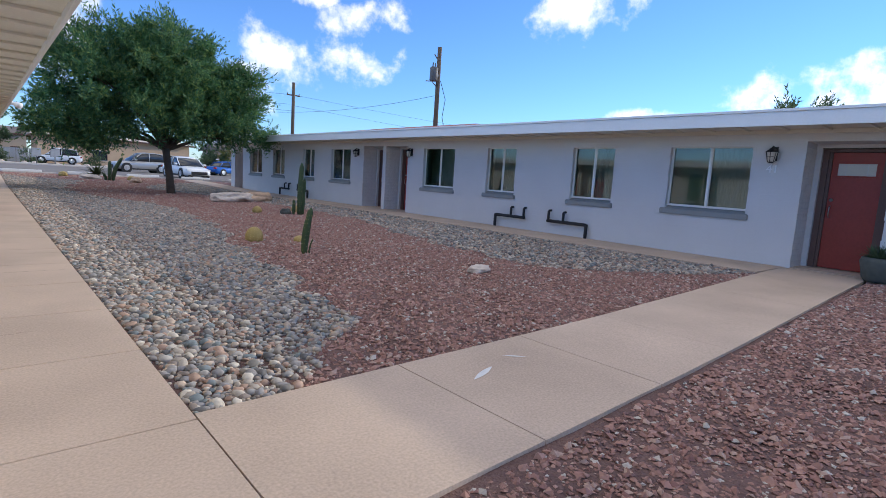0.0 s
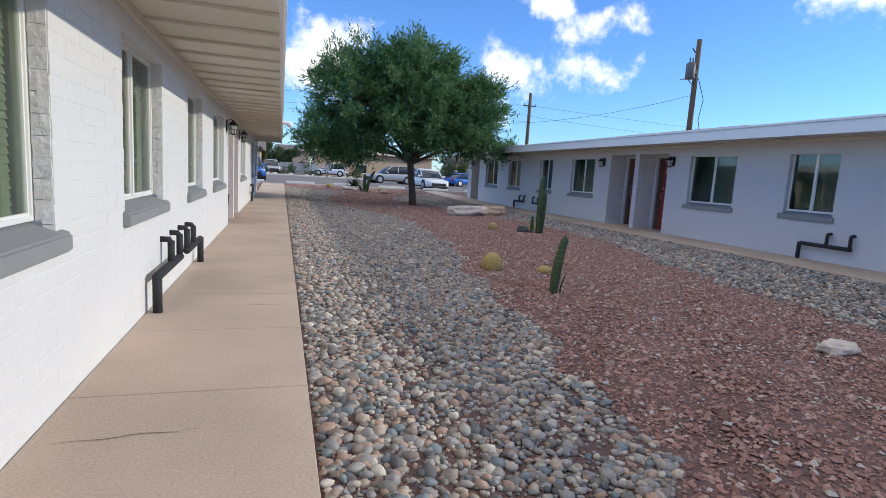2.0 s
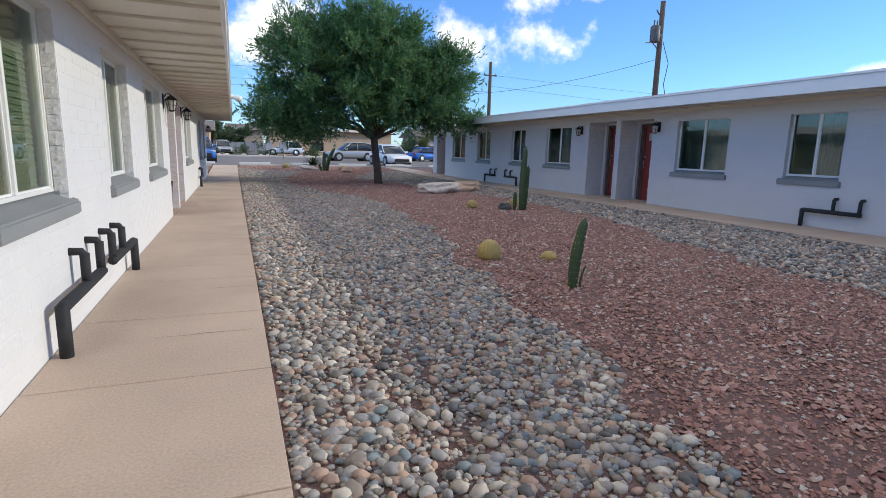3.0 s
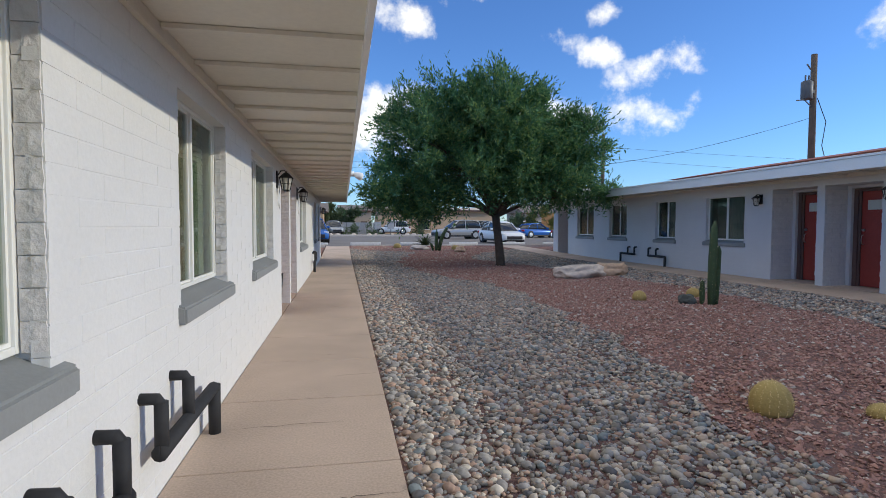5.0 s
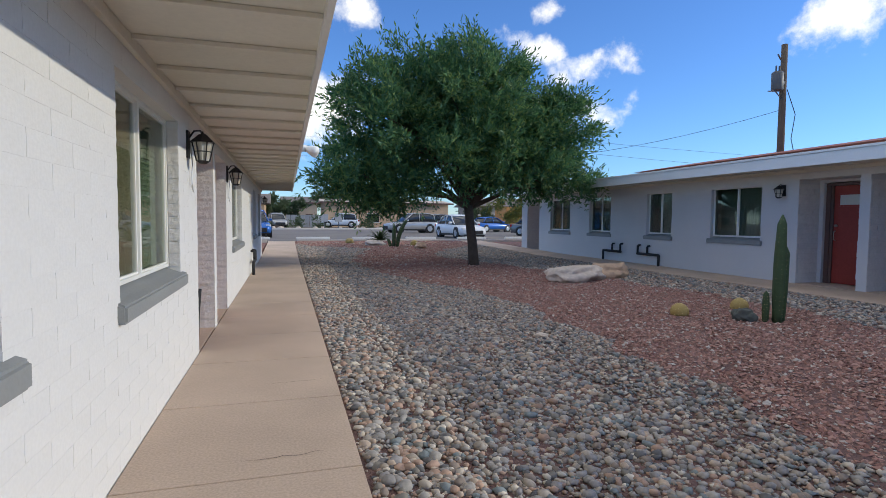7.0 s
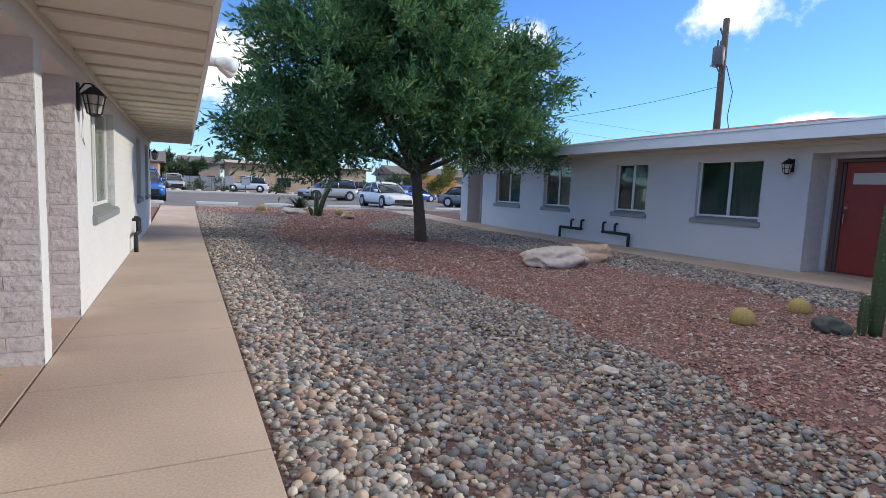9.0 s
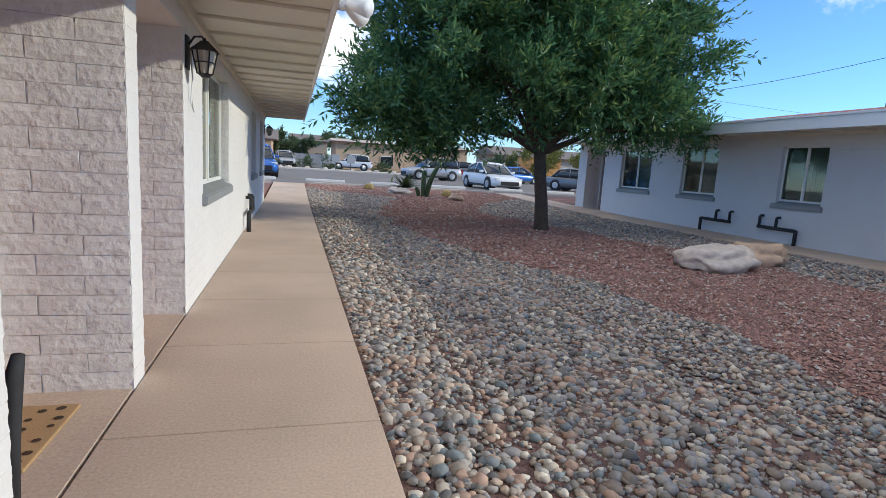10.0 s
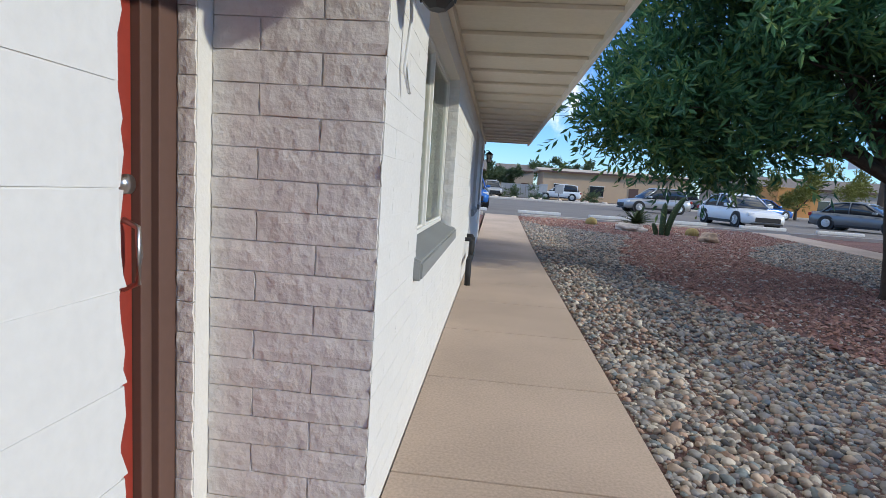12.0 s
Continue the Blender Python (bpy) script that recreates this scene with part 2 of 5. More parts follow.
M_head = material("headlight_lens", (0.70, 0.72, 0.74), 0.12, spread=0.05, bump=0.0, spec=0.8)
M_tail = material("red_tail_lens", (0.35, 0.02, 0.02), 0.15, spread=0.05, bump=0.0)
M_car_white = material("white_car_paint", (0.72, 0.74, 0.76), 0.22, spread=0.02, bump=0.0, spec=0.6)
M_car_silver = material("silver_car_paint", (0.42, 0.42, 0.42), 0.28, metal=0.5, spread=0.02, bump=0.0)
M_car_grey = material("dark_grey_car_paint", (0.19, 0.20, 0.21), 0.25, metal=0.4, spread=0.02, bump=0.0)
M_car_blue = material("blue_car_paint", (0.02, 0.12, 0.42), 0.22, metal=0.2, spread=0.02, bump=0.0, spec=0.6)
M_mat = material("tan_coir_mat", (0.42, 0.27, 0.13), 0.95, spread=0.2, grain=120, bump=0.5)
M_mat_spot = material("dark_mat_spots", (0.06, 0.035, 0.02), 0.95, spread=0.2, bump=0.2)
M_number = material("white_number_paint", (0.92, 0.92, 0.92), 0.5, bump=0.0)


# ---- mesh helpers ----
def part(name, bm, mat, parent=None, label="", smooth=False):
    """One bmesh as one mesh object."""
    me = bpy.data.meshes.new(name)
    if smooth:
        for f in bm.faces:
            f.smooth = True
    bm.to_mesh(me)
    bm.free()
    me.materials.append(mat)
    ob = new(name, me)
    ob.parent = parent
    if label:
        tagged(ob, label)
    return ob


def empty(name, x, y, z, rz=0.0):
    e = new(name)
    e.matrix_basis = pose(x, y, z, 0, 0, rz)
    e.empty_display_size = 0.1
    return e


def add_box(bm, x0, x1, y0, y1, z0, z1, bevel=0.0):
    vs = bmesh.ops.create_cube(bm, size=1.0)["verts"]
    for v in vs:
        v.co = Vector((x0 + (v.co.x + 0.5) * (x1 - x0), y0 + (v.co.y + 0.5) * (y1 - y0), z0 + (v.co.z + 0.5) * (z1 - z0)))
    if bevel:
        es = list({e for v in vs for e in v.link_edges})
        bmesh.ops.bevel(bm, geom=es, offset=bevel, segments=2, affect="EDGES", profile=0.6)
    return vs


def box(x0, x1, y0, y1, z0, z1, bevel=0.0):
    bm = bmesh.new()
    add_box(bm, x0, x1, y0, y1, z0, z1, bevel)
    return bm


def add_tube(bm, points, radii, sides=8, caps=True):
    """A tube along points, with a radius at each."""
    pts = [Vector(p) for p in points]
    rings = []
    for i, p in enumerate(pts):
        d = (pts[min(i + 1, len(pts) - 1)] - pts[max(i - 1, 0)]).normalized()
        a = d.cross(Vector((0.31, 0.2, 0.93) if abs(d.z) < 0.9 else (1, 0.1, 0))).normalized()
        b = d.cross(a)
        r = radii[i] if hasattr(radii, "__len__") else radii
        rings.append([bm.verts.new(p + r * (math.cos(t) * a + math.sin(t) * b)) for t in [2 * math.pi * k / sides for k in range(sides)]])
    for r0, r1 in zip(rings, rings[1:]):
        for k in range(sides):
            bm.faces.new((r0[k], r0[(k + 1) % sides], r1[(k + 1) % sides], r1[k]))
    if caps:
        bm.faces.new(rings[0][::-1])
        bm.faces.new(rings[-1])


def tube(points, radii, sides=8):
    bm = bmesh.new()
    add_tube(bm, points, radii, sides)
    bmesh.ops.recalc_face_normals(bm, faces=bm.faces)
    return bm


def prism(outline, z0, z1):
    """An upright prism over an outline in plan."""
    bm = bmesh.new()
    low = [bm.verts.new((x, y, z0)) for x, y in outline]
    top = [bm.verts.new((x, y, z1)) for x, y in outline]
    bm.faces.new(low[::-1])
    bm.faces.new(top)
    for k in range(len(outline)):
        j = (k + 1) % len(outline)
        bm.faces.new((low[k], low[j], top[j], top[k]))
    bmesh.ops.recalc_face_normals(bm, faces=bm.faces)
    return bm


def mesh_object(name, verts, faces, mat, smooth=False):
    """An object from arrays of vertices and triangles."""
    me = bpy.data.meshes.new(name)
    me.vertices.add(len(verts))
    me.vertices.foreach_set("co", np.asarray(verts, dtype=np.float32).ravel())
    me.loops.add(faces.size)
    me.loops.foreach_set("vertex_index", faces.astype(np.int32).ravel())
    k = faces.shape[1]
    me.polygons.add(len(faces))
    me.polygons.foreach_set("loop_start", np.arange(0, faces.size, k, dtype=np.int32))
    me.polygons.foreach_set("use_smooth", np.full(len(faces), smooth, dtype=bool))
    me.update(calc_edges=True)
    me.materials.append(mat)
    return new(name, me)


def template(level):
    bm = bmesh.new()
    if level:
        bmesh.ops.create_icosphere(bm, subdivisions=level, radius=1.0)
    else:
        c = [bm.verts.new(p) for p in ((1, 0, 0), (0, 1, 0), (-1, 0, 0), (0, -1, 0), (0.3, 0.2, 0.8), (-0.2, -0.2, -0.8))]
        bm.verts.index_update()
        for k in range(4):
            bm.faces.new((c[k], c[(k + 1) % 4], c[4]))
            bm.faces.new((c[(k + 1) % 4], c[k], c[5]))
    bm.verts.ensure_lookup_table()
    v = np.array([x.co[:] for x in bm.verts])
    f = np.array([[x.index for x in q.verts] for q in bm.faces])
    bm.free()
    return v, f


def scatter(name, places, sizes, level, rng, mat, flat=(0.45, 0.8), rough=0.12, smooth=True, sink=0.3):
    """Loose stones at the places (n x 3), as one mesh."""
    v, f = template(level)
    n = len(places)
    scale = np.stack([sizes * rng.uniform(0.85, 1.3, n), sizes * rng.uniform(0.7, 1.05, n), sizes * rng.uniform(*flat, n)], 1)
    pts = v[None] * (1 + rng.normal(0, rough, (n, len(v), 1))) * scale[:, None]
    a, b = rng.uniform(0, 2 * np.pi, n), rng.normal(0, 0.28, n)
    x, y, z = pts[..., 0], pts[..., 1], pts[..., 2]
    x, z = x * np.cos(b)[:, None] - z * np.sin(b)[:, None], x * np.sin(b)[:, None] + z * np.cos(b)[:, None]
    x, y = x * np.cos(a)[:, None] - y * np.sin(a)[:, None], x * np.sin(a)[:, None] + y * np.cos(a)[:, None]
    z = z + (scale[:, 2] * (1 - 2 * sink) * 0.9)[:, None]
    pts = np.stack([x, y, z], -1) + places[:, None]
    faces = f[None] + (np.arange(n) * len(v))[:, None, None]
    return mesh_object(name, pts.reshape(-1, 3), faces.reshape(-1, 3), mat, smooth)


# ---- ground ----
def level_at(x, y):
    """Height of the ground: it rises a little towards the far homes and the street."""
    k = np.clip((np.asarray(y) - 27.5) / 9.0, 0, 1)
    return 0.085 * np.clip((np.asarray(x) - 4.0) / 5.0, 0, 1) * (1 - k) + 0.24 * k


RED_EDGE = ((4.2, 0.95), (4.6, 1.5), (5.1, 2.05), (6.2, 2.36), (7.9, 2.66), (10.5, 2.95), (12.3, 3.45), (16, 3.72), (18, 3.85), (19.5, 3.55), (21.5, 2.8), (24, 2.35), (27, 2.3), (29.5, 2.9), (32, 3.6), (33.6, 1.2), (36, 0.4))
FAR_EDGE = ((4.5, 9.0), (5.2, 7.4), (6.3, 6.15), (8, 6.1), (11, 6.6), (13, 7.25), (17, 7.5), (20, 7.2), (23, 6.6), (26, 5.9), (28.5, 5.4), (31, 6.6), (33.5, 9.0))


def grey_at(x, y):
    """Where river pebbles lie; crushed red rock lies elsewhere."""
    near = np.interp(y, [p[0] for p in RED_EDGE], [p[1] for p in RED_EDGE])
    far = np.interp(y, [p[0] for p in FAR_EDGE], [p[1] for p in FAR_EDGE])
    wob = 0.10 * np.sin(3.1 * y + 1.3 * x) + 0.06 * np.sin(7.3 * y)
    return ((x < near + wob) | (x > far + wob)) & (y > 4.1) & (y < 34.5)


earth = part("ground", box(-400, 400, -300, 500, -0.6, -0.06), M_soil)
tagged(earth, "brown bare earth that reaches the horizon", "ground", kind="structure")


def court():
    """The court's bed of soil between the walks."""
    nx, ny = 40, 150
    xs, ys = np.linspace(0.6, 9.05, nx), np.linspace(-8, 36.6, ny)
    gx, gy = np.meshgrid(xs, ys, indexing="ij")
    z = level_at(gx, gy) - 0.022 + 0.006 * np.sin(gx * 5) * np.cos(gy * 4)
    v = np.stack([gx, gy, z], -1).reshape(-1, 3)
    i, j = np.meshgrid(np.arange(nx - 1), np.arange(ny - 1), indexing="ij")
    k = (i * ny + j).ravel()
    f = np.stack([k, k + ny, k + ny + 1, k + 1], 1)
    ob = mesh_object("court_bed", v, f, M_bed, True)
    tagged(ob, "red soil bed under the crushed rock of the court", "ground", kind="structure")


court()
side_bed = part("court_bed", box(10.3, 60, 31.6, 36.6, -0.3, 0.17), M_red_soil)
tagged(side_bed, "red soil beside the end of the far homes", "ground", kind="structure")
lawn = part("court_bed", box(-60, -0.66, 29.6, 36.6, -0.3, 0.17), M_red_soil)
tagged(lawn, "red soil beside the end of the near homes", "ground", kind="structure")

# parking, road and far verge
asphalt = part("road", box(-120, 140, 36.8, 66, -0.2, 0.22), M_asphalt)
tagged(asphalt, "worn grey asphalt parking lot and street", "road", kind="structure")
for x0, x1 in ((-60, -0.7), (0.75, 9.0), (10.4, 90)):
    tagged(part("kerb", box(x0, x1, 36.6, 36.8, -0.3, 0.30, 0.015), M_curb), "pale concrete kerb along the parking lot", "kerb", kind="structure")
verge = part("pavement", box(-120, 140, 66, 70, -0.3, 0.34), M_curb)
tagged(verge, "pale concrete pavement across the street", "pavement", kind="structure")
yard = part("ground", box(-120, 140, 70, 160, -0.3, 0.32), M_soil)
tagged(yard, "bare brown front yards across the street", "ground", kind="structure")


def sloped(bm, base):
    """Lifts a slab with the rising ground beyond the homes."""
    for v in bm.verts:
        v.co.z += (0.24 - base) * min(1.0, max(0.0, (v.co.y - 27.5) / 9.0))
    return bm


def walk_slabs():
    """Concrete walks cast in bays with narrow joints."""
    near = empty("walkway", 0, 0, 0)
    tagged(near, "tan concrete walkway along the white homes", "walkway", kind="structure")
    part("bed", box(-0.60, 0.595, -8, 27.0, -0.12, -0.012), M_joint, near)
    ys = [-8.0]
    ys += [4.17 + 1.19 * k for k in range(-9, 31)]
    for a, b in zip(ys, ys[1:] + [36.6]):
        if a < 36.5:
            part("slab", sloped(box(-0.604, 0.61, a + 0.006, min(b, 36.6) - 0.006, -0.12, 0.0, 0.004), 0.0), M_concrete, near)
    cross = empty("walkway", 0, 0, 0)
    tagged(cross, "tan concrete walkway crossing the court to a red door", "walkway", kind="structure")
    lo, hi = (lambda x: 3.02 + 0.042 * (x - 0.61)), (lambda x: 4.23 + 0.037 * (x - 0.61))
    x0 = 0.616
    for k in range(8):
        x1 = 1.87 + 1.235 * k if k < 7 else 10.2
        g = 0.008 if k < 2 else 0.003
        bm = prism([(x0, lo(x0)), (x1 - g, lo(x1)), (x1 - g, hi(x1)), (x0, hi(x0))], -0.12, 0.0)
        for v in bm.verts:
            v.co.z += float(level_at(v.co.x, 0)) + 0.002
        part("slab", bm, M_concrete, cross)
        x0 = x1
    far = empty("walkway", 0, 0, 0)
    tagged(far, "tan concrete walkway along the grey shaded homes", "walkway", kind="structure")
    for k in range(27):
        a = 4.6 + 1.19 * k
        part("slab", sloped(box(9.0, 10.262, a, min(a + 1.182, 36.6), -0.12, 0.088, 0.004), 0.09), M_concrete, far)
    part("slab", box(9.9, 10.262, -8, 3.38, -0.12, 0.088, 0.004), M_concrete, far)


# ---- the two rows of homes ----
def wall_boxes(bm, y0, y1, z0, z1, x0, x1, holes):
    """A wall along y with holes (ya, yb, za, zb), as butted boxes."""
    y = y0
    for a, b, c, d in sorted(holes):
        if a > y:
            add_box(bm, x0, x1, y, a, z0, z1)
        if c > z0:
            add_box(bm, x0, x1, a, b, z0, c)
        if d < z1:
            add_box(bm, x0, x1, a, b, d, z1)
        y = b
    add_box(bm, x0, x1, y, y1, z0, z1)


def block_mesh(name, length, height, depth, rng, axis="y", ragged=0.003, gap=0.004, mat=None):
    """A slump block: a box with a pillowed, uneven face."""
    bm = bmesh.new()
    nu, nv = max(2, int(length / 0.07)), 3
    grid = []
    for i in range(nu + 1):
        row = []
        for j in range(nv + 1):
            u, v = i / nu, j / nv
            edge = i in (0, nu) or j in (0, nv)
            d = depth * (0.72 if edge else 1.0) + rng.uniform(-0.25, 0.25) * depth
            uu = (u - 0.5) * (length - 2 * gap) + (rng.uniform(-0.5, 1.0) * ragged * (1 if i else -1) if i in (0, nu) else 0)
            vv = v * (height - gap) + gap / 2 + (rng.uniform(-0.4, 0.4) * gap if j == 0 else 0)
            row.append(bm.verts.new((d, uu, vv) if axis == "y" else (uu, -d, vv)))
        grid.append(row)
    for i in range(nu):
        for j in range(nv):
            bm.faces.new((grid[i][j], grid[i + 1][j], grid[i + 1][j + 1], grid[i][j + 1]))
    rim = [grid[i][0] for i in range(nu + 1)] + [grid[nu][j] for j in range(1, nv + 1)] + [grid[i][nv] for i in range(nu - 1, -1, -1)] + [grid[0][j] for j in range(nv - 1, 0, -1)]
    back = [bm.verts.new((-0.001, v.co.y, v.co.z) if axis == "y" else (v.co.x, 0.001, v.co.z)) for v in rim]
    for k in range(len(rim)):
        j = (k + 1) % len(rim)
        bm.faces.new((rim[k], back[k], back[j], rim[j]))
    bm.faces.new(back)
    bmesh.ops.recalc_face_normals(bm, faces=bm.faces)
    me = bpy.data.meshes.new(name)
    bm.to_mesh(me)
    bm.free()
    me.materials.append(mat or M_block)
    return me


def folded(ya, yb, x, h):
    """A hanging cloth with soft folds."""
    bm = bmesh.new()
    n = 26
    cols = [(ya + (yb - ya) * i / n, 0.012 * math.sin(i * 1.7)) for i in range(n + 1)]
    a = [bm.verts.new((x + b, c, 0.03)) for c, b in cols]
    e = [bm.verts.new((x + b * 0.5, c, h - 0.02)) for c, b in cols]
    for i in range(n):
        bm.faces.new((a[i], a[i + 1], e[i + 1], e[i]))
    bmesh.ops.solidify(bm, geom=bm.faces, thickness=0.004)
    return bm


def slider(x, ya, yb, za, zb, side, cover):
    """A two-light sliding window with its sill. side: +1 faces +x, -1 faces -x."""
    w = empty("window", x, (ya + yb) / 2, za)
    tagged(w, "white vinyl sliding window with a dark grey sill", "window", group="windows of the homes", kind="structure")
    h, half, s = zb - za, (yb - ya) / 2, side
    def bx(a, b, c, d, e, f, bev=0.004):
        lo, hi = sorted((s * a, s * b))
        return box(lo, hi, c, d, e, f, bev)
    deep = -0.085
    t = 0.026
    fr = bmesh.new()
    for c, d, e, f in ((-half, -half + t, 0, h), (half - t, half, 0, h), (-half + t, half - t, 0, t), (-half + t, half - t, h - t, h)):
        lo, hi = sorted((s * (deep - 0.06), s * deep))
        add_box(fr, lo, hi, c, d, e, f, 0.004)
    part("window_frame", fr, M_frame, w)
    part("mullion", bx(deep - 0.05, deep - 0.004, -0.018, 0.018, t, h - t), M_frame, w)
    for c, d, off in ((-half + t, -0.018, 0.03), (0.018, half - t, 0.02)):
        p = part("pane", bx(deep - off - 0.006, deep - off, c, d, t, h - t, 0), M_glass, w)
        p.visible_shadow = False
        sash = bmesh.new()
        lo, hi = sorted((s * (deep - off - 0.012), s * (deep - off + 0.008)))
        for q in ((c, d, t, t + 0.014), (c, d, h - t - 0.014, h - t), (c, c + 0.012, t + 0.014, h - t - 0.014), (d - 0.012, d, t + 0.014, h - t - 0.014)):
            add_box(sash, lo, hi, *q)
        part("sash", sash, M_frame, w)
    sill = bmesh.new()
    lo, hi = sorted((s * -0.13, s * 0.045))
    vs = add_box(sill, lo, hi, -half - 0.05, half + 0.09, -0.16, 0.0)
    for v in vs:
        if v.co.z > -0.01 and s * v.co.x > 0:
            v.co.z = -0.065
    bmesh.ops.bevel(sill, geom=list(sill.edges), offset=0.012, segments=2, affect="EDGES")
    part("window_sill", sill, M_sill, w, "dark grey painted sill")
    # the room behind, its dimness put into the dark green-grey wall colour
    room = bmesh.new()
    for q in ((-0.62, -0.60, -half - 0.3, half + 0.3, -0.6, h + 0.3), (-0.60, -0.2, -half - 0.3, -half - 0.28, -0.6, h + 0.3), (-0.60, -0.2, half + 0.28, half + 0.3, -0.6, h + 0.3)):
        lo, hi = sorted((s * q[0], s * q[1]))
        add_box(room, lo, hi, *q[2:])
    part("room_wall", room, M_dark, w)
    if cover == "blind":
        k = int((h - 0.05) / 0.04)
        for i in range(k):
            bm = box(-0.022, 0.022, -half + 0.03, half - 0.03, -0.0015, 0.0015)
            bmesh.ops.rotate(bm, verts=bm.verts, cent=(0, 0, 0), matrix=Matrix.Rotation(radians(74 * s), 3, "Y"))
            bmesh.ops.translate(bm, verts=bm.verts, vec=(s * (deep - 0.085), 0, 0.05 + i * 0.04))
            part("slat", bm, M_blind, w)
        part("drape", folded(-half + 0.02, -0.02, s * (deep - 0.055), h), M_drape, w, "cream drape")
    elif cover == "drape":
        part("drape", folded(-half + 0.02, -0.02, s * (deep - 0.055), h), M_drape, w, "cream drape")
    elif cover == "curtain":
        bm = folded(-half * 0.95, -0.02, s * (deep - 0.07), h)
        part("curtain", bm, M_curtain, w)
    return w


def door(x, ya, yb, z, side, name="door", lite=False, hinge=1):
    """A red panel door in a brown frame at plane x."""
    d = empty(name, x, (ya + yb) / 2, z)
    tagged(d, "closed red painted door in a brown steel frame", "door", group="front doors", kind="structure")
    half, h, s = (yb - ya) / 2, 2.04, side
    def bx(a, b, c, dd, e, f, bev=0.004):
        lo, hi = sorted((s * a, s * b))
        return box(lo, hi, c, dd, e, f, bev)
    for c, e in ((-half, -half + 0.09), (half - 0.09, half)):
        part("jamb", bx(-0.07, 0.035, c, e, 0, h), M_brown, d, "brown painted door frame")
        part("stop", bx(-0.07, 0.012, *((e, e + 0.05) if c < 0 else (c - 0.05, c)), 0, h - 0.05), M_brown, d)
    part("head", bx(-0.07, 0.035, -half + 0.09, half - 0.09, h - 0.05, h), M_brown, d)
    part("leaf", bx(-0.06, -0.015, -half + 0.142, half - 0.142, 0.012, h - 0.054), M_red_door, d)
    if lite:
        part("glazing", bx(-0.018, -0.008, -0.26, 0.26, 1.60, 1.80), M_lamp_glass, d, "leaded glass light")
        for q in ((-0.29, 0.29, 1.80, 1.83), (-0.29, 0.29, 1.57, 1.60), (-0.29, -0.26, 1.60, 1.80), (0.26, 0.29, 1.60, 1.80)):
            part("bead", bx(-0.02, -0.002, *q), M_red_door, d)
        for q in (-0.15, 0.15):
            part("came", bx(-0.012, -0.005, q - 0.005, q + 0.005, 1.60, 1.80), M_steel, d)
    else:
        for za, zb in ((0.20, 0.92), (1.06, 1.86)):
            for ca, cb in ((-half + 0.2, -0.05), (0.05, half - 0.2)):
                part("panel", bx(-0.02, -0.006, ca, cb, za, zb, 0.006), M_red_door, d)
    k = hinge * (half - 0.20)
    part("door_handle", tube([(s * 0.0, k, 0.88), (s * 0.045, k, 0.90), (s * 0.05, k, 0.98), (s * 0.045, k, 1.06), (s * 0.0, k, 1.08)], 0.009), M_steel, d, "satin steel pull handle", True)
    bm = tube([(s * -0.02, k, 1.18), (s * 0.02, k, 1.18)], 0.028, 14)
    part("deadbolt", bm, M_steel, d, "", True)
    return d


def sconce(x, y, z, side):
    """A black lantern on a wall bracket."""
    l = empty("wall_lantern", x, y, z)
    tagged(l, "black iron wall lantern with frosted panes", "wall lamp", group="wall lanterns")
    s = side
    lo, hi = sorted((0.0, s * 0.02))
    part("back_plate", box(lo, hi, -0.055, 0.055, -0.14, 0.10, 0.008), M_black, l)
    part("arm", tube([(s * 0.02, 0, 0.04), (s * 0.06, 0, 0.10), (s * 0.11, 0, 0.105), (s * 0.13, 0, 0.07)], 0.008), M_black, l, "", True)
    def ring(r0, r1, z0, z1, n=6):
        bm = bmesh.new()
        bmesh.ops.create_cone(bm, cap_ends=True, segments=n, radius1=r0, radius2=r1, depth=z1 - z0)
        bmesh.ops.translate(bm, verts=bm.verts, vec=(s * 0.13, 0, (z0 + z1) / 2))
        return bm
    part("roof", ring(0.115, 0.03, 0.0, 0.075), M_black, l)
    part("finial", ring(0.014, 0.004, 0.075, 0.10), M_black, l)
    part("glass", ring(0.052, 0.085, -0.16, 0.0), M_lamp_glass, l, "frosted glass panes")
    for k in range(6):
        a = math.pi / 3 * k
        c, q = math.cos(a), math.sin(a)
        part("bar", tube([(s * 0.13 + 0.054 * c, 0.054 * q, -0.162), (s * 0.13 + 0.088 * c, 0.088 * q, 0.0)], 0.006, 5), M_black, l)
    for zz, r in ((-0.08, 0.071),):
        part("band", ring(r + 0.001, r + 0.004, zz - 0.004, zz + 0.004), M_black, l)
    part("base", ring(0.03, 0.06, -0.185, -0.16), M_black, l)
    return l


def pipe_set(x, y, z, side, flip=False, run=0.95):
    """Black wrapped pipes that leave the wall, drop and join in a low run."""
    p = empty("wrapped_pipes", x, y, z)
    tagged(p, "black foam-wrapped pipes low on the wall", "pipe", group="wrapped pipes")
    s, f = side, (-1 if flip else 1)
    o = s * 0.09
    low = [(o, 0, -0.02), (o, 0, 0.285), (o, f * 0.02, 0.30), (o, f * run, 0.30)]
    part("run", tube(low[1:], 0.038, 10), M_pipe, p, "", True)
    part("leg", tube([(o, 0, 0.0), (o, 0, 0.315)], 0.038, 10), M_pipe, p, "", True)
    for k, (yy, top) in enumerate(((f * (run - 0.46), 0.52), (f * (run - 0.03), 0.53))):
        part("riser", tube([(o, yy, 0.29), (o, yy, top)], 0.031, 10), M_pipe, p, "", True)
        part("elbow", tube([(o, yy, top - 0.02), (o * 0.8, yy, top + 0.012), (0.0, yy, top + 0.014)], 0.028, 10), M_pipe, p, "", True)
    return p


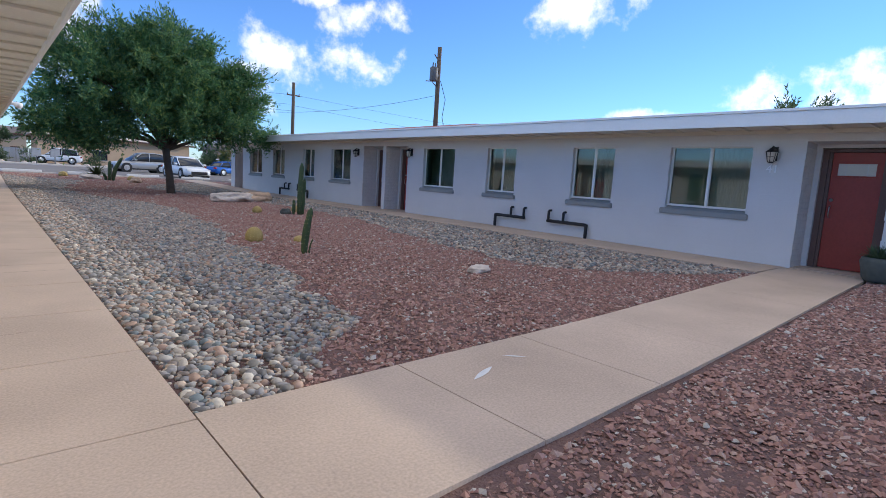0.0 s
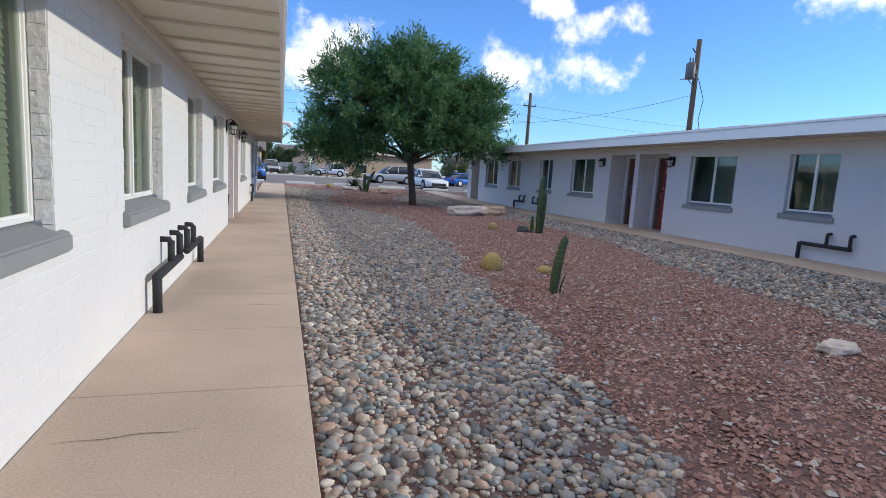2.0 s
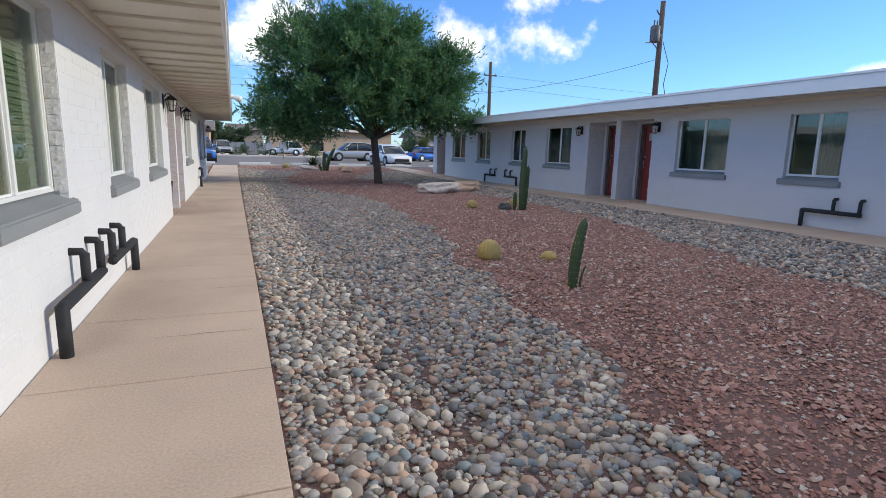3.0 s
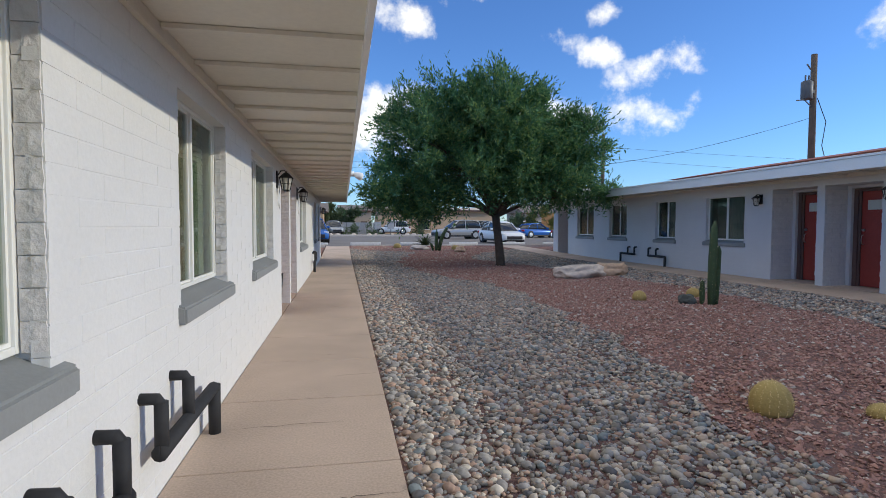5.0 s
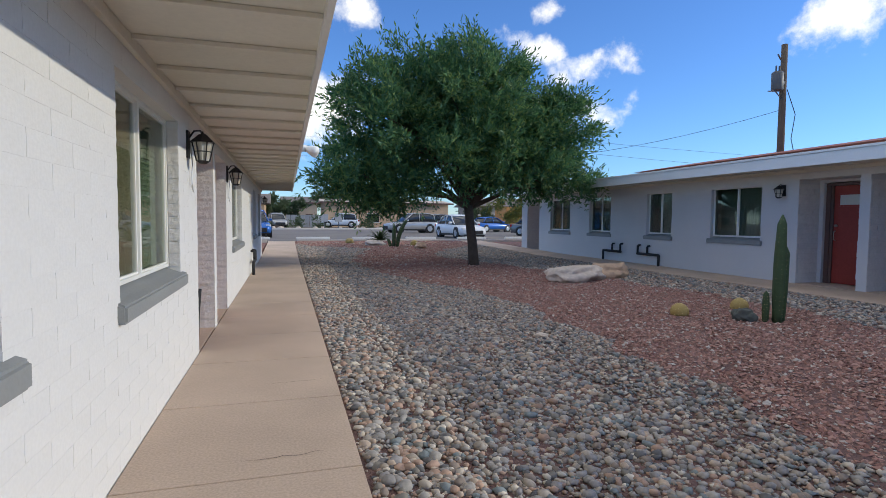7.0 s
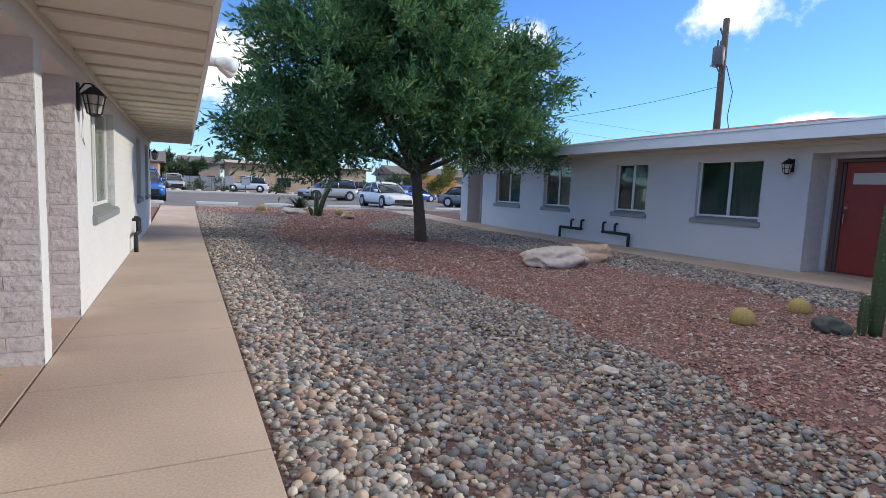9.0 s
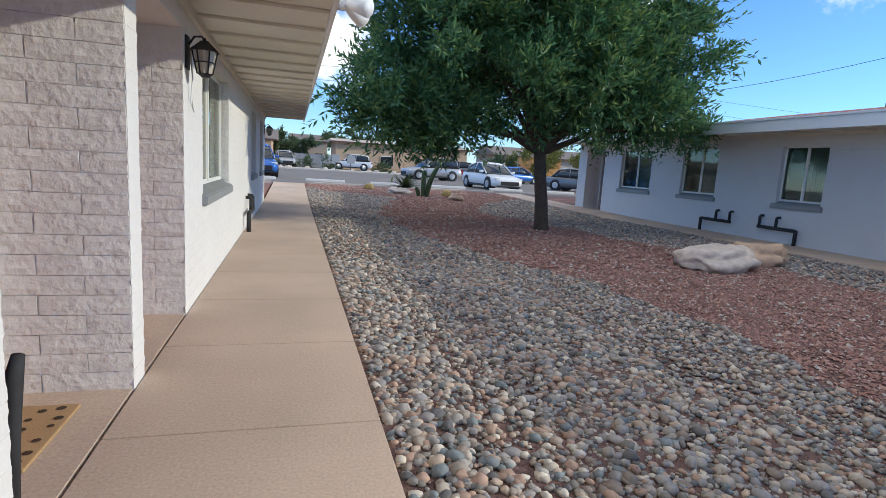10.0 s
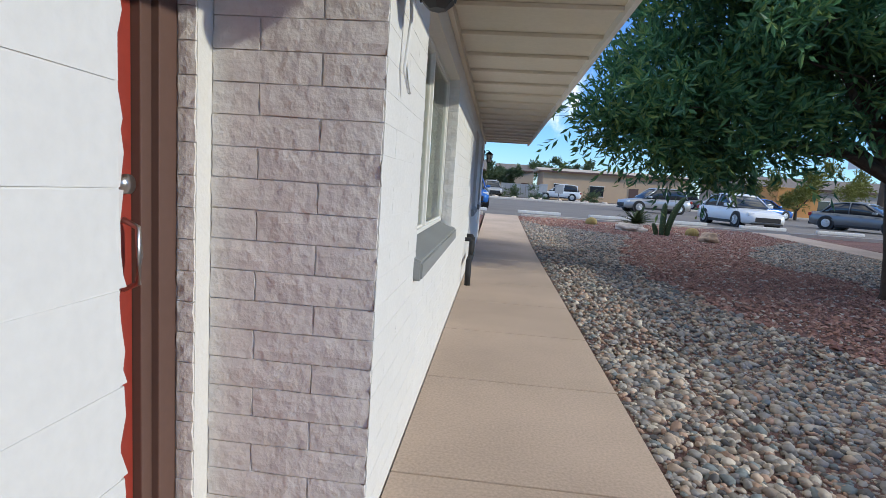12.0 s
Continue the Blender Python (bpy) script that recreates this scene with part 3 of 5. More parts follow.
WIN_NEAR = [(4.95, 6.50, "blind"), (7.70, 9.00, "blind"), (10.36, 11.60, "blind"), (12.80, 14.46, "blind"), (18.85, 20.85, "blind"), (24.6, 25.8, ""), (27.2, 28.4, "")]
WIN_FAR = [(5.32, 6.83, "curtain"), (8.06, 9.15, "curtain"), (10.88, 11.92, "curtain"), (13.23, 14.68, "curtain"), (18.98, 20.44, "curtain"), (21.82, 22.88, "curtain"), (24.66, 25.93, "curtain"), (27.22, 28.75, "")]


def home_row(tag, front, side, floor, y0, y1, windows, recesses, eave_x):
    """One long low row: front wall with windows and door recesses, roof with deep eaves. side: the way the front faces."""
    s = side
    zt = floor + 2.30
    glaze = [(a, b, floor + (0.93 if s > 0 else 0.89), floor + (2.10 if s > 0 else 2.06)) for a, b, c in windows]
    holes = [(a, b, c - 0.10, d) for a, b, c, d in glaze]
    holes += [(a, b, floor - 0.2, floor + 2.12) for a, b in recesses]
    bm = bmesh.new()
    xa, xb = sorted((front, front - s * 0.2))
    wall_boxes(bm, y0, y1, floor - 0.2, zt, xa, xb, holes)
    paint = M_wall if s > 0 else M_wall_shaded
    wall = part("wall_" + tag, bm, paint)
    tagged(wall, "white painted slump block wall" if s > 0 else "white painted slump block wall with shade in its darker colour", "wall", kind="structure")
    for (a, b, c), hole in zip(windows, glaze):
        slider(front, hole[0], hole[1], hole[2], hole[3], s, c)
    for i, (a, b) in enumerate(recesses):
        depth, inset, back_set = (0.62, 0.12, 0.14) if i == 0 and s > 0 else (0.57, 0.09, 0.10)
        bm = bmesh.new()
        back = front - s * depth
        ja, jb = a + inset, b - inset
        for q0, q1 in ((a - 0.1, a), (b, b + 0.1)):
            lo, hi = sorted((front - s * 0.2, back - s * 0.2))
            add_box(bm, lo, hi, q0, q1, floor - 0.2, zt)
        lo, hi = sorted((back, back - s * 0.2))
        add_box(bm, lo, hi, a, ja, floor - 0.2, floor + 2.12)
        add_box(bm, lo, hi, jb, b, floor - 0.2, floor + 2.12)
        lo2, hi2 = sorted((front - s * 0.2, back - s * 0.2))
        add_box(bm, lo, hi, ja, jb, floor + 2.06, floor + 2.12)
        add_box(bm, lo2, hi2, a, b, floor + 2.12, zt)
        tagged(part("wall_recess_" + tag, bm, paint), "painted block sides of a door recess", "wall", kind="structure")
        lo, hi = sorted((front - s * 0.008, back - s * 0.3))
        tagged(part("floor_" + tag, box(lo, hi, a, b, floor - 0.12, floor + 0.004), M_concrete), "tan concrete floor of a door recess", "floor", kind="structure")
        door(back - s * back_set, ja, jb, floor + 0.004, s, lite=True, hinge=1)
    # ends and back close the row
    bx = front - s * 7.5
    for q0, q1 in ((y0, y0 + 0.2), (y1 - 0.2, y1)):
        lo, hi = sorted((front - s * 0.2, bx))
        tagged(part("wall_end_" + tag, box(lo, hi, q0, q1, floor - 0.2, zt), M_wall), "painted block end wall", "wall", kind="structure")
    lo, hi = sorted((bx, bx - s * 0.2))
    tagged(part("wall_back_" + tag, box(lo, hi, y0, y1, floor - 0.2, zt), M_wall), "painted block back wall", "wall", kind="structure")
    # roof: soffit, rafters, fascia, deck
    e0, e1 = y0 - 0.9, y1 + (0.0 if s > 0 else 0.6)
    lo, hi = sorted((eave_x - s * 0.035, bx - s * 0.6))
    tagged(part("ceiling_" + tag, box(lo, hi, e0, e1, zt + 0.02, zt + 0.06), M_soffit), "cream painted soffit boards under the eaves", "soffit", kind="structure")
    tagged(part("roof_" + tag, box(lo, hi, e0, e1, zt + 0.06, zt + 0.20), M_roof), "low pale coated roof", "roof", kind="structure")
    lo, hi = sorted((eave_x, eave_x - s * 0.035))
    tagged(part("fascia_" + tag, box(lo, hi, e0, e1, zt - 0.04, zt + 0.17, 0.004), M_fascia), "white painted fascia board", "fascia", kind="structure")
    lo, hi = sorted((eave_x + s * 0.02, eave_x - s * 0.07))
    tagged(part("drip_edge_" + tag, box(lo, hi, e0, e1, zt + 0.172, zt + 0.215, 0.006), M_fascia), "white metal drip edge", "trim", kind="structure")
    lo, hi = sorted((front, front + s * 0.035))
    tagged(part("trim_" + tag, box(lo, hi, y0, y1, zt - 0.05, zt + 0.018, 0.004), M_soffit), "cream moulding under the soffit", "trim", kind="structure")
    raf = empty("eave_rafters", eave_x, y0, zt)
    tagged(raf, "cream painted rafter strips under the eaves", "rafter", kind="structure")
    y = e0 + 0.3
    while y < e1:
        lo, hi = sorted((-s * 0.037, front + s * 0.037 - eave_x))
        part("rafter", box(lo, hi, y - y0 - 0.018, y - y0 + 0.018, -0.008, 0.018, 0.003), M_soffit, raf)
        y += 0.6
    return wall


def blocks_on_front(wall, front, side, floor, y0, y1, windows, recesses, ya, yb):
    """Courses of blocks on the front; those between ya and yb are pieces of their own, the rest one mesh."""
    rng = random.Random(5)
    H, L, s = 0.1015, 0.405, side
    kinds = {}
    holes = [(a - 0.0, b + 0.0, floor + (0.77 if s > 0 else 0.73), floor + (2.10 if s > 0 else 2.06)) for a, b, c in windows] + [(a, b, -1, floor + 2.12) for a, b in recesses]
    rest_v, rest_f, count = [], [], 0
    for r in range(22):
        z = floor + 0.0 + r * H
        if z + H > floor + 2.26:
            break
        spans = [(y0, y1)]
        for a, b, c, d in holes:
            if c < z + H * 0.5 < d:
                spans = [q for p, o in spans for q in ((p, min(o, a)), (max(p, b), o)) if q[1] - q[0] > 0.03]
        for p, o in spans:
            y = p - (L / 2 if r % 2 else 0.0)
            while y < o - 0.02:
                a, b = max(y, p), min(y + L, o)
                y += L
                if b - a < 0.03:
                    continue
                own = ya < (a + b) / 2 < yb and count < 300
                if own:
                    rough_end = any(abs(a - q) < 0.02 or abs(b - p2) < 0.02 for p2, q, _, _ in holes)
                    key = (round(b - a, 2), rng.randrange(4), rough_end)
                    if key not in kinds:
                        kinds[key] = block_mesh("block", key[0], H, 0.0018, rng, "y", 0.014 if rough_end else 0.003, 0.002, M_wall)
                    ob = new("block", kinds[key])
                    ob.parent = wall
                    ob.matrix_basis = pose(front, (a + b) / 2, z, 0, 0, 0 if s > 0 else 180)
                    count += 1
                else:
                    k = len(rest_v)
                    g, d = 0.0014, s * 0.0016
                    inner = 0.001
                    if any(c < z + H * 0.5 < e and min(abs(a - o2), abs(b - p2)) < 0.01 for p2, o2, c, e in holes):
                        inner = 0.05
                        a -= rng.uniform(0.002, 0.016) if any(abs(a - q[1]) < 0.01 for q in holes) else 0.0
                        b += rng.uniform(0.002, 0.016) if any(abs(b - q[0]) < 0.01 for q in holes) else 0.0
                    rest_v += [(front - s * inner, a + g * 0.3, z + g * 0.3), (front - s * inner, b - g * 0.3, z + g * 0.3), (front - s * inner, b - g * 0.3, z + H - g * 0.3), (front - s * inner, a + g * 0.3, z + H - g * 0.3)]
                    rest_v += [(front + d + rng.uniform(-.0006, .0006), q, w) for q, w in ((a + 3 * g, z + 3 * g), (b - 3 * g, z + 3 * g), (b - 3 * g, z + H - 3 * g), (a + 3 * g, z + H - 3 * g))]
                    for i in range(4):
                        j = (i + 1) % 4
                        rest_f.append((k + i, k + j, k + 4 + j, k + 4 + i) if s > 0 else (k + i, k + 4 + i, k + 4 + j, k + j))
                    rest_f.append((k + 4, k + 5, k + 6, k + 7) if s > 0 else (k + 7, k + 6, k + 5, k + 4))
    ob = mesh_object("block_facing", np.array(rest_v), np.array(rest_f), M_wall if s > 0 else M_wall_shaded)
    ob.parent = wall
    tagged(ob, "painted courses of slump block", kind="stuff")


def blocks_on_reveal(wall, y, x_out, x_in, floor, faces, lo=0.0, hi=2.11):
    """Blocks on the side of a door recess; faces -1 looks down y, +1 up y."""
    rng = random.Random(int(y * 100))
    H = 0.1015
    w = abs(x_out - x_in)
    kinds = {}
    r = 0
    while lo + (r + 1) * H <= hi + 0.02:
        cut = min(w, 0.205 if r % 2 else 0.41)
        for a, b in ((0.0, cut), (cut, w)):
            if b - a < 0.02:
                continue
            key = (round(b - a, 3), rng.randrange(4))
            if key not in kinds:
                kinds[key] = block_mesh("block", key[0], H, 0.010, rng, "x", 0.004, 0.0040)
            ob = new("block", kinds[key])
            ob.parent = wall
            sx = 1 if x_in > x_out else -1
            ob.matrix_basis = pose(x_out + sx * (a + b) / 2, y, floor + lo + r * H, 0, 0, 0 if faces < 0 else 180)
        r += 1


NEAR, FAR = -0.61, 10.26
REC_NEAR = [(15.35, 16.60), (16.80, 18.00)]
REC_FAR = [(3.35, 4.52), (15.48, 16.71), (16.89, 18.11), (29.70, 30.85)]
wall_near = home_row("near", NEAR, 1, 0.0, 2.2, 29.35, WIN_NEAR, REC_NEAR, 0.44)
wall_far = home_row("far", FAR, -1, 0.09, -6.0, 31.4, WIN_FAR, REC_FAR, 9.2)
for y in (4.58, 14.86, 18.12, 29.15):
    sconce(NEAR, y, 1.99, 1)
for y in (4.98, 15.28, 18.45):
    sconce(FAR, y, 2.02, -1)
pipe_set(NEAR, 8.26, 0.0, 1, False, 1.05)
pipe_set(NEAR, 10.72, 0.0, 1, True, 1.03)
pipe_set(NEAR, 22.9, 0.0, 1, False, 0.9)
pipe_set(FAR, 8.56, 0.09, -1, False, 1.1)
pipe_set(FAR, 11.38, 0.09, -1, True, 1.0)
pipe_set(FAR, 22.2, 0.09, -1, False, 0.95)
pipe_set(FAR, 24.9, 0.09, -1, True, 0.95)
walk_slabs()


# house number
def house_number():
    cu = bpy.data.curves.new("house_number", "FONT")
    cu.body, cu.size, cu.extrude, cu.align_x = "41", 0.20, 0.006, "CENTER"
    tmp = new("number_source", cu)
    bpy.context.view_layer.update()
    me = bpy.data.meshes.new_from_object(tmp.evaluated_get(bpy.context.evaluated_depsgraph_get()))
    bpy.data.objects.remove(tmp)
    me.materials.append(M_number)
    ob = new("house_number", me)
    ob.matrix_basis = pose(FAR - 0.012, 4.98, 1.68, 90, 0, -90)
    tagged(ob, "white house number 41 on the wall under a lantern", "house number")


house_number()


# ---- the court's plants and rocks ----
def tree(name, x, y, label, seed, trunk_h, crown, n_leaf, mat, leaf=0.16, lean=(0.0, 0.0), thick=0.13):
    """A trunk that forks into limbs and twigs, with long leaves in tufts. crown: lobes (dx, dy, z, rx, ry, rz)."""
    rng = random.Random(seed)
    t = empty(name, x, y, 0)
    tagged(t, label, "tree")
    bm = bmesh.new()
    fork = Vector((lean[0], lean[1], trunk_h))
    add_tube(bm, [(0, 0, -0.1), (0.0, 0, 0.1), fork * 0.35 + Vector((0.02, 0, 0)), fork * 0.7, fork], [thick * 1.45, thick * 1.12, thick, thick * 0.93, thick * 0.97], 12)
    tips = []
    for lobe in crown:
        end = Vector((lobe[0] * 0.8, lobe[1] * 0.8, lobe[2]))
        mid = fork.lerp(end, 0.5) + Vector((rng.uniform(-.25, .25), rng.uniform(-.25, .25), rng.uniform(0.0, 0.3)))
        q = fork.lerp(end, 0.25) + Vector((rng.uniform(-.1, .1), rng.uniform(-.1, .1), 0.12))
        add_tube(bm, [fork - Vector((0, 0, 0.08)), q, mid, end], [thick * 0.55, thick * 0.45, thick * 0.3, thick * 0.1], 7)
        for k in range(7):
            d = Vector((rng.gauss(0, 1), rng.gauss(0, 1), rng.gauss(0, 0.7))).normalized()
            tip = end + Vector((d.x * lobe[3], d.y * lobe[4], d.z * lobe[5])) * 0.8
            st = mid.lerp(end, rng.uniform(0.1, 1))
            add_tube(bm, [st, st.lerp(tip, 0.5) + Vector((0, 0, 0.1)), tip], [thick * 0.16, thick * 0.1, thick * 0.04], 5)
    bmesh.ops.recalc_face_normals(bm, faces=bm.faces)
    part("trunk", bm, M_bark, t, "rough grey-brown bark", True)
    nr = np.random.default_rng(seed)
    tot = sum(l[3] * l[4] + l[4] * l[5] + l[3] * l[5] for l in crown)
    centres, outs = [], []
    for lobe in crown:
        c, rad = np.array(lobe[:3]), np.array(lobe[3:])
        n = int(n_leaf / 12 * (lobe[3] * lobe[4] + lobe[4] * lobe[5] + lobe[3] * lobe[5]) / tot)
        m = max(4, n // 24)
        d = nr.normal(size=(m, 3))
        d /= np.linalg.norm(d, axis=1)[:, None]
        clump = d * (nr.uniform(0.2, 1.0, m) ** 0.4 * (1 + nr.normal(0, 0.07, m)))[:, None]
        pick = nr.integers(0, m, n)
        off = nr.normal(0, 1, (n, 3)) * np.array([0.155, 0.155, 0.155]) * min(1.4, leaf / 0.135)
        centres.append(c + clump[pick] * rad + off)
        outs.append(d[pick] * 0.7 + off * 1.5)
    C, O = np.concatenate(centres), np.concatenate(outs)
    m = len(C)
    dirs = O[:, None] * 0.9 + np.array([0, 0, 0.35]) + nr.normal(0, 0.75, (m, 12, 3))
    dirs /= np.linalg.norm(dirs, axis=2)[..., None]
    base = C[:, None] + dirs * nr.uniform(0.0, 0.06, (m, 12, 1)) + O[:, None] * np.linspace(-0.14, 0.24, 12)[None, :, None]
    ln = leaf * nr.uniform(0.7, 1.3, (m, 12, 1))
    side = np.cross(dirs, nr.normal(size=(m, 12, 3)))
    side /= np.linalg.norm(side, axis=2)[..., None]
    nrm = np.cross(dirs, side)
    a = base
    b = base + dirs * ln * 0.45 + side * ln * 0.145 + nrm * ln * 0.04
    c = base + dirs * ln - nrm * ln * 0.08
    e = base + dirs * ln * 0.45 - side * ln * 0.145 + nrm * ln * 0.04
    v = np.stack([a, b, c, e], 2).reshape(-1, 3)
    f = np.arange(len(v)).reshape(-1, 4)
    cr = mesh_object("crown", v, f, mat)
    cr.parent = t
    tagged(cr, "dense tufts of narrow dark green leaves", kind="stuff")
    return t


MAIN_CROWN = [(0.0, 0.0, 5.45, 1.3, 1.4, 1.1), (-1.4, 0.2, 5.25, 1.2, 1.3, 1.0), (-2.8, 0.0, 4.75, 1.15, 1.3, 1.0), (1.4, 0.2, 4.9, 1.3, 1.3, 1.0), (2.7, 0.0, 4.3, 1.15, 1.3, 0.95),
              (-0.3, 0.0, 4.4, 2.0, 2.1, 1.4), (-2.5, -0.3, 3.8, 1.5, 1.6, 1.1), (2.1, 0.2, 3.5, 1.6, 1.6, 1.0), (-3.3, 0.0, 2.9, 1.0, 1.2, 0.6), (-3.5, 0.0, 2.25, 0.9, 0.9, 0.45),
              (-2.4, 0.1, 2.2, 1.2, 1.0, 0.6), (-1.1, -0.5, 2.9, 1.3, 1.4, 0.75), (0.3, -0.8, 3.2, 1.4, 1.2, 0.7), (1.4, -0.4, 2.8, 1.3, 1.4, 0.6), (2.6, 0.2, 2.65, 1.0, 1.1, 0.6),
              (3.5, 0.1, 2.35, 0.6, 0.7, 0.3), (0.2, 1.4, 3.9, 1.8, 1.4, 1.2), (-4.2, -0.1, 2.45, 0.45, 0.6, 0.2)]
tree("tree", 5.5, 24.4, "broad round tree with dark green narrow leaves", 3, 1.75, MAIN_CROWN, 140000, M_leaf, 0.15, (-0.15, 0.1), 0.14)


def ribbed(bm, points, radii, ribs=12, deep=0.14):
    """A ribbed column along points."""
    rings = []
    pts = [Vector(p) for p in points]
    for i, p in enumerate(pts):
        d = (pts[min(i + 1, len(pts) - 1)] - pts[max(i - 1, 0)]).normalized()
        a = d.cross(Vector((0, 1, 0.05))).normalized()
        b = d.cross(a)
        rings.append([bm.verts.new(p + radii[i] * (1 - deep * (k % 2)) * (math.cos(q) * a + math.sin(q) * b)) for k, q in enumerate([math.pi * k / ribs for k in range(2 * ribs)])])
    n = 2 * ribs
    for r0, r1 in zip(rings, rings[1:]):
        for k in range(n):
            bm.faces.new((r0[k], r0[(k + 1) % n], r1[(k + 1) % n], r1[k]))
    bm.faces.new(rings[0][::-1])
    bm.faces.new(rings[-1])
    bmesh.ops.recalc_face_normals(bm, faces=bm.faces)


def spines(bm, points, radii, ribs, step, length, rng):
    """Short thin spines along the ribs."""
    pts = [Vector(p) for p in points]
    for (p0, r0), (p1, r1) in zip(zip(pts, radii), zip(pts[1:], radii[1:])):
        n = max(1, int((p1 - p0).length / step))
        for i in range(n):
            u = i / n
            c, r = p0.lerp(p1, u), r0 + (r1 - r0) * u
            for k in range(ribs):
                q = 2 * math.pi * k / ribs
                o = Vector((math.cos(q), math.sin(q), 0))
                for _ in range(2):
                    d = (o + Vector((rng.gauss(0, .5), rng.gauss(0, .5), rng.gauss(0.1, .5)))).normalized() * length
                    s0 = c + o * r
                    w = Vector((-o.y, o.x, 0)) * 0.0016
                    bm.faces.new([bm.verts.new(s0 - w), bm.verts.new(s0 + w), bm.verts.new(s0 + d)])


def column_cactus(x, y, columns, label):
    e = empty("column_cactus", x, y, float(level_at(x, y)) - 0.03)
    tagged(e, label, "cactus", group="columnar cacti")
    rng = random.Random(int(x * 100))
    for pts, radii in columns:
        bm = bmesh.new()
        ribbed(bm, pts, radii, 9, 0.2)
        part("column", bm, M_cactus, e, "", True)
        bm = bmesh.new()
        spines(bm, pts, radii, 9, 0.05, 0.018, rng)
        tagged(part("spines", bm, M_spine, e), "pale short spines", kind="stuff")


def column(dx, dy, z1, r, bend=(0, 0), z0=0.0, waist=()):
    pts, rad = [], []
    for k in range(13):
        u = k / 12
        z = z0 + (z1 - z0) * u
        rr = r * (0.82 + 0.25 * math.sin(math.pi * min(1, u * 1.1)))
        if u > 0.9:
            rr *= math.sqrt(max(0.02, 1 - ((u - 0.9) / 0.1) ** 2))
        for w in waist:
            rr *= 1 - 0.22 * math.exp(-((u - w) / 0.03) ** 2)
        pts.append((dx + bend[0] * u * u, dy + bend[1] * u * u, z))
        rad.append(rr)
    return pts, rad


column_cactus(3.50, 8.92, [column(0, 0, 0.70, 0.053, (0.10, 0), waist=(0.72,)), column(0.07, -0.02, 0.24, 0.012, (0.06, 0))], "single dark green columnar cactus leaning in red gravel")
column_cactus(6.40, 15.10, [column(0, 0, 1.42, 0.068, (0.05, 0.02)), column(0.10, 0.03, 1.0, 0.055, (0.05, 0)), column(-0.14, 0.05, 0.42, 0.042)], "tall green columnar cactus with side stems")


def barrel(x, y, r, tall=0.85, label="round golden barrel cactus with dense yellow spines"):
    e = empty("barrel_cactus", x, y, float(level_at(x, y)) - 0.02)
    tagged(e, label, "cactus", group="barrel cacti")
    rng = random.Random(int(x * 91 + y * 7))
    pts, rad = [], []
    for k in range(11):
        a = -0.45 + (math.pi / 2 + 0.45) * k / 10
        pts.append((0, 0, r * tall * (math.sin(a) + math.sin(0.45))))
        rad.append(max(0.012, r * math.cos(a)))
    bm = bmesh.new()
    ribbed(bm, pts, rad, 16, 0.12)
    part("body", bm, M_barrel, e, "", True)
    bm = bmesh.new()
    spines(bm, pts, rad, 16, 0.012, r * 0.2, rng)
    tagged(part("spines", bm, M_spine, e), "golden spines", kind="stuff")


barrel(3.34, 10.45, 0.145, 1.15)
barrel(4.05, 10.22, 0.10, 0.7)
barrel(5.56, 15.92, 0.125, 0.95)
barrel(6.72, 16.02, 0.125, 0.95)
barrel(3.1, 35.2, 0.2)
barrel(5.85, 33.4, 0.2)


def rock(name, x, y, size, mat, label, seed, sink=0.25):
    """A boulder: a ball squeezed, cut and roughened by noise."""
    bm = bmesh.new()
    bmesh.ops.create_icosphere(bm, subdivisions=4, radius=1.0)
    for v in bm.verts:
        n1 = noise.noise(v.co * 1.3 + Vector((seed, 0, 0)))
        n2 = noise.noise(v.co * 3.7 + Vector((0, seed, 0)))
        n3 = noise.noise(v.co * 9 + Vector((0, 0, seed)))
        k = 1 + 0.35 * n1 + 0.13 * n2 + 0.04 * n3
        v.co = Vector((v.co.x * size[0], v.co.y * size[1], min(v.co.z * k, 0.8) * size[2])) * (1 if abs(v.co.z) > 0.8 else k)
    ob = part(name, bm, mat, None, "", True)
    ob.matrix_basis = pose(x, y, float(level_at(x, y)) + size[2] * (1 - 2 * sink) - 0.02, 0, 0, seed * 20)
    tagged(ob, label, "rock")


rock("boulder", 6.35, 20.1, (0.80, 0.45, 0.22), M_boulder, "long low pale boulder in the gravel", 1.0, 0.2)
rock("boulder", 7.42, 20.40, (0.48, 0.38, 0.24), M_boulder_tan, "low tan boulder beside a paler one", 2.0)
rock("stone", 4.93, 6.62, (0.17, 0.12, 0.075), M_boulder, "small pale stone on red gravel", 9.0)
rock("stone", 6.12, 15.35, (0.16, 0.14, 0.11), M_stone_dark, "dark round stone beside a cactus", 4.0)
rock("stone", 3.05, 15.22, (0.085, 0.06, 0.035), M_boulder, "pale smooth stone among pebbles", 6.0)
rock("boulder", 4.1, 33.7, (0.45, 0.3, 0.17), M_boulder, "pale boulder near the kerb", 8.0)
rock("boulder", 5.75, 31.8, (0.30, 0.25, 0.2), M_boulder_tan, "tan boulder near the kerb", 12.0)


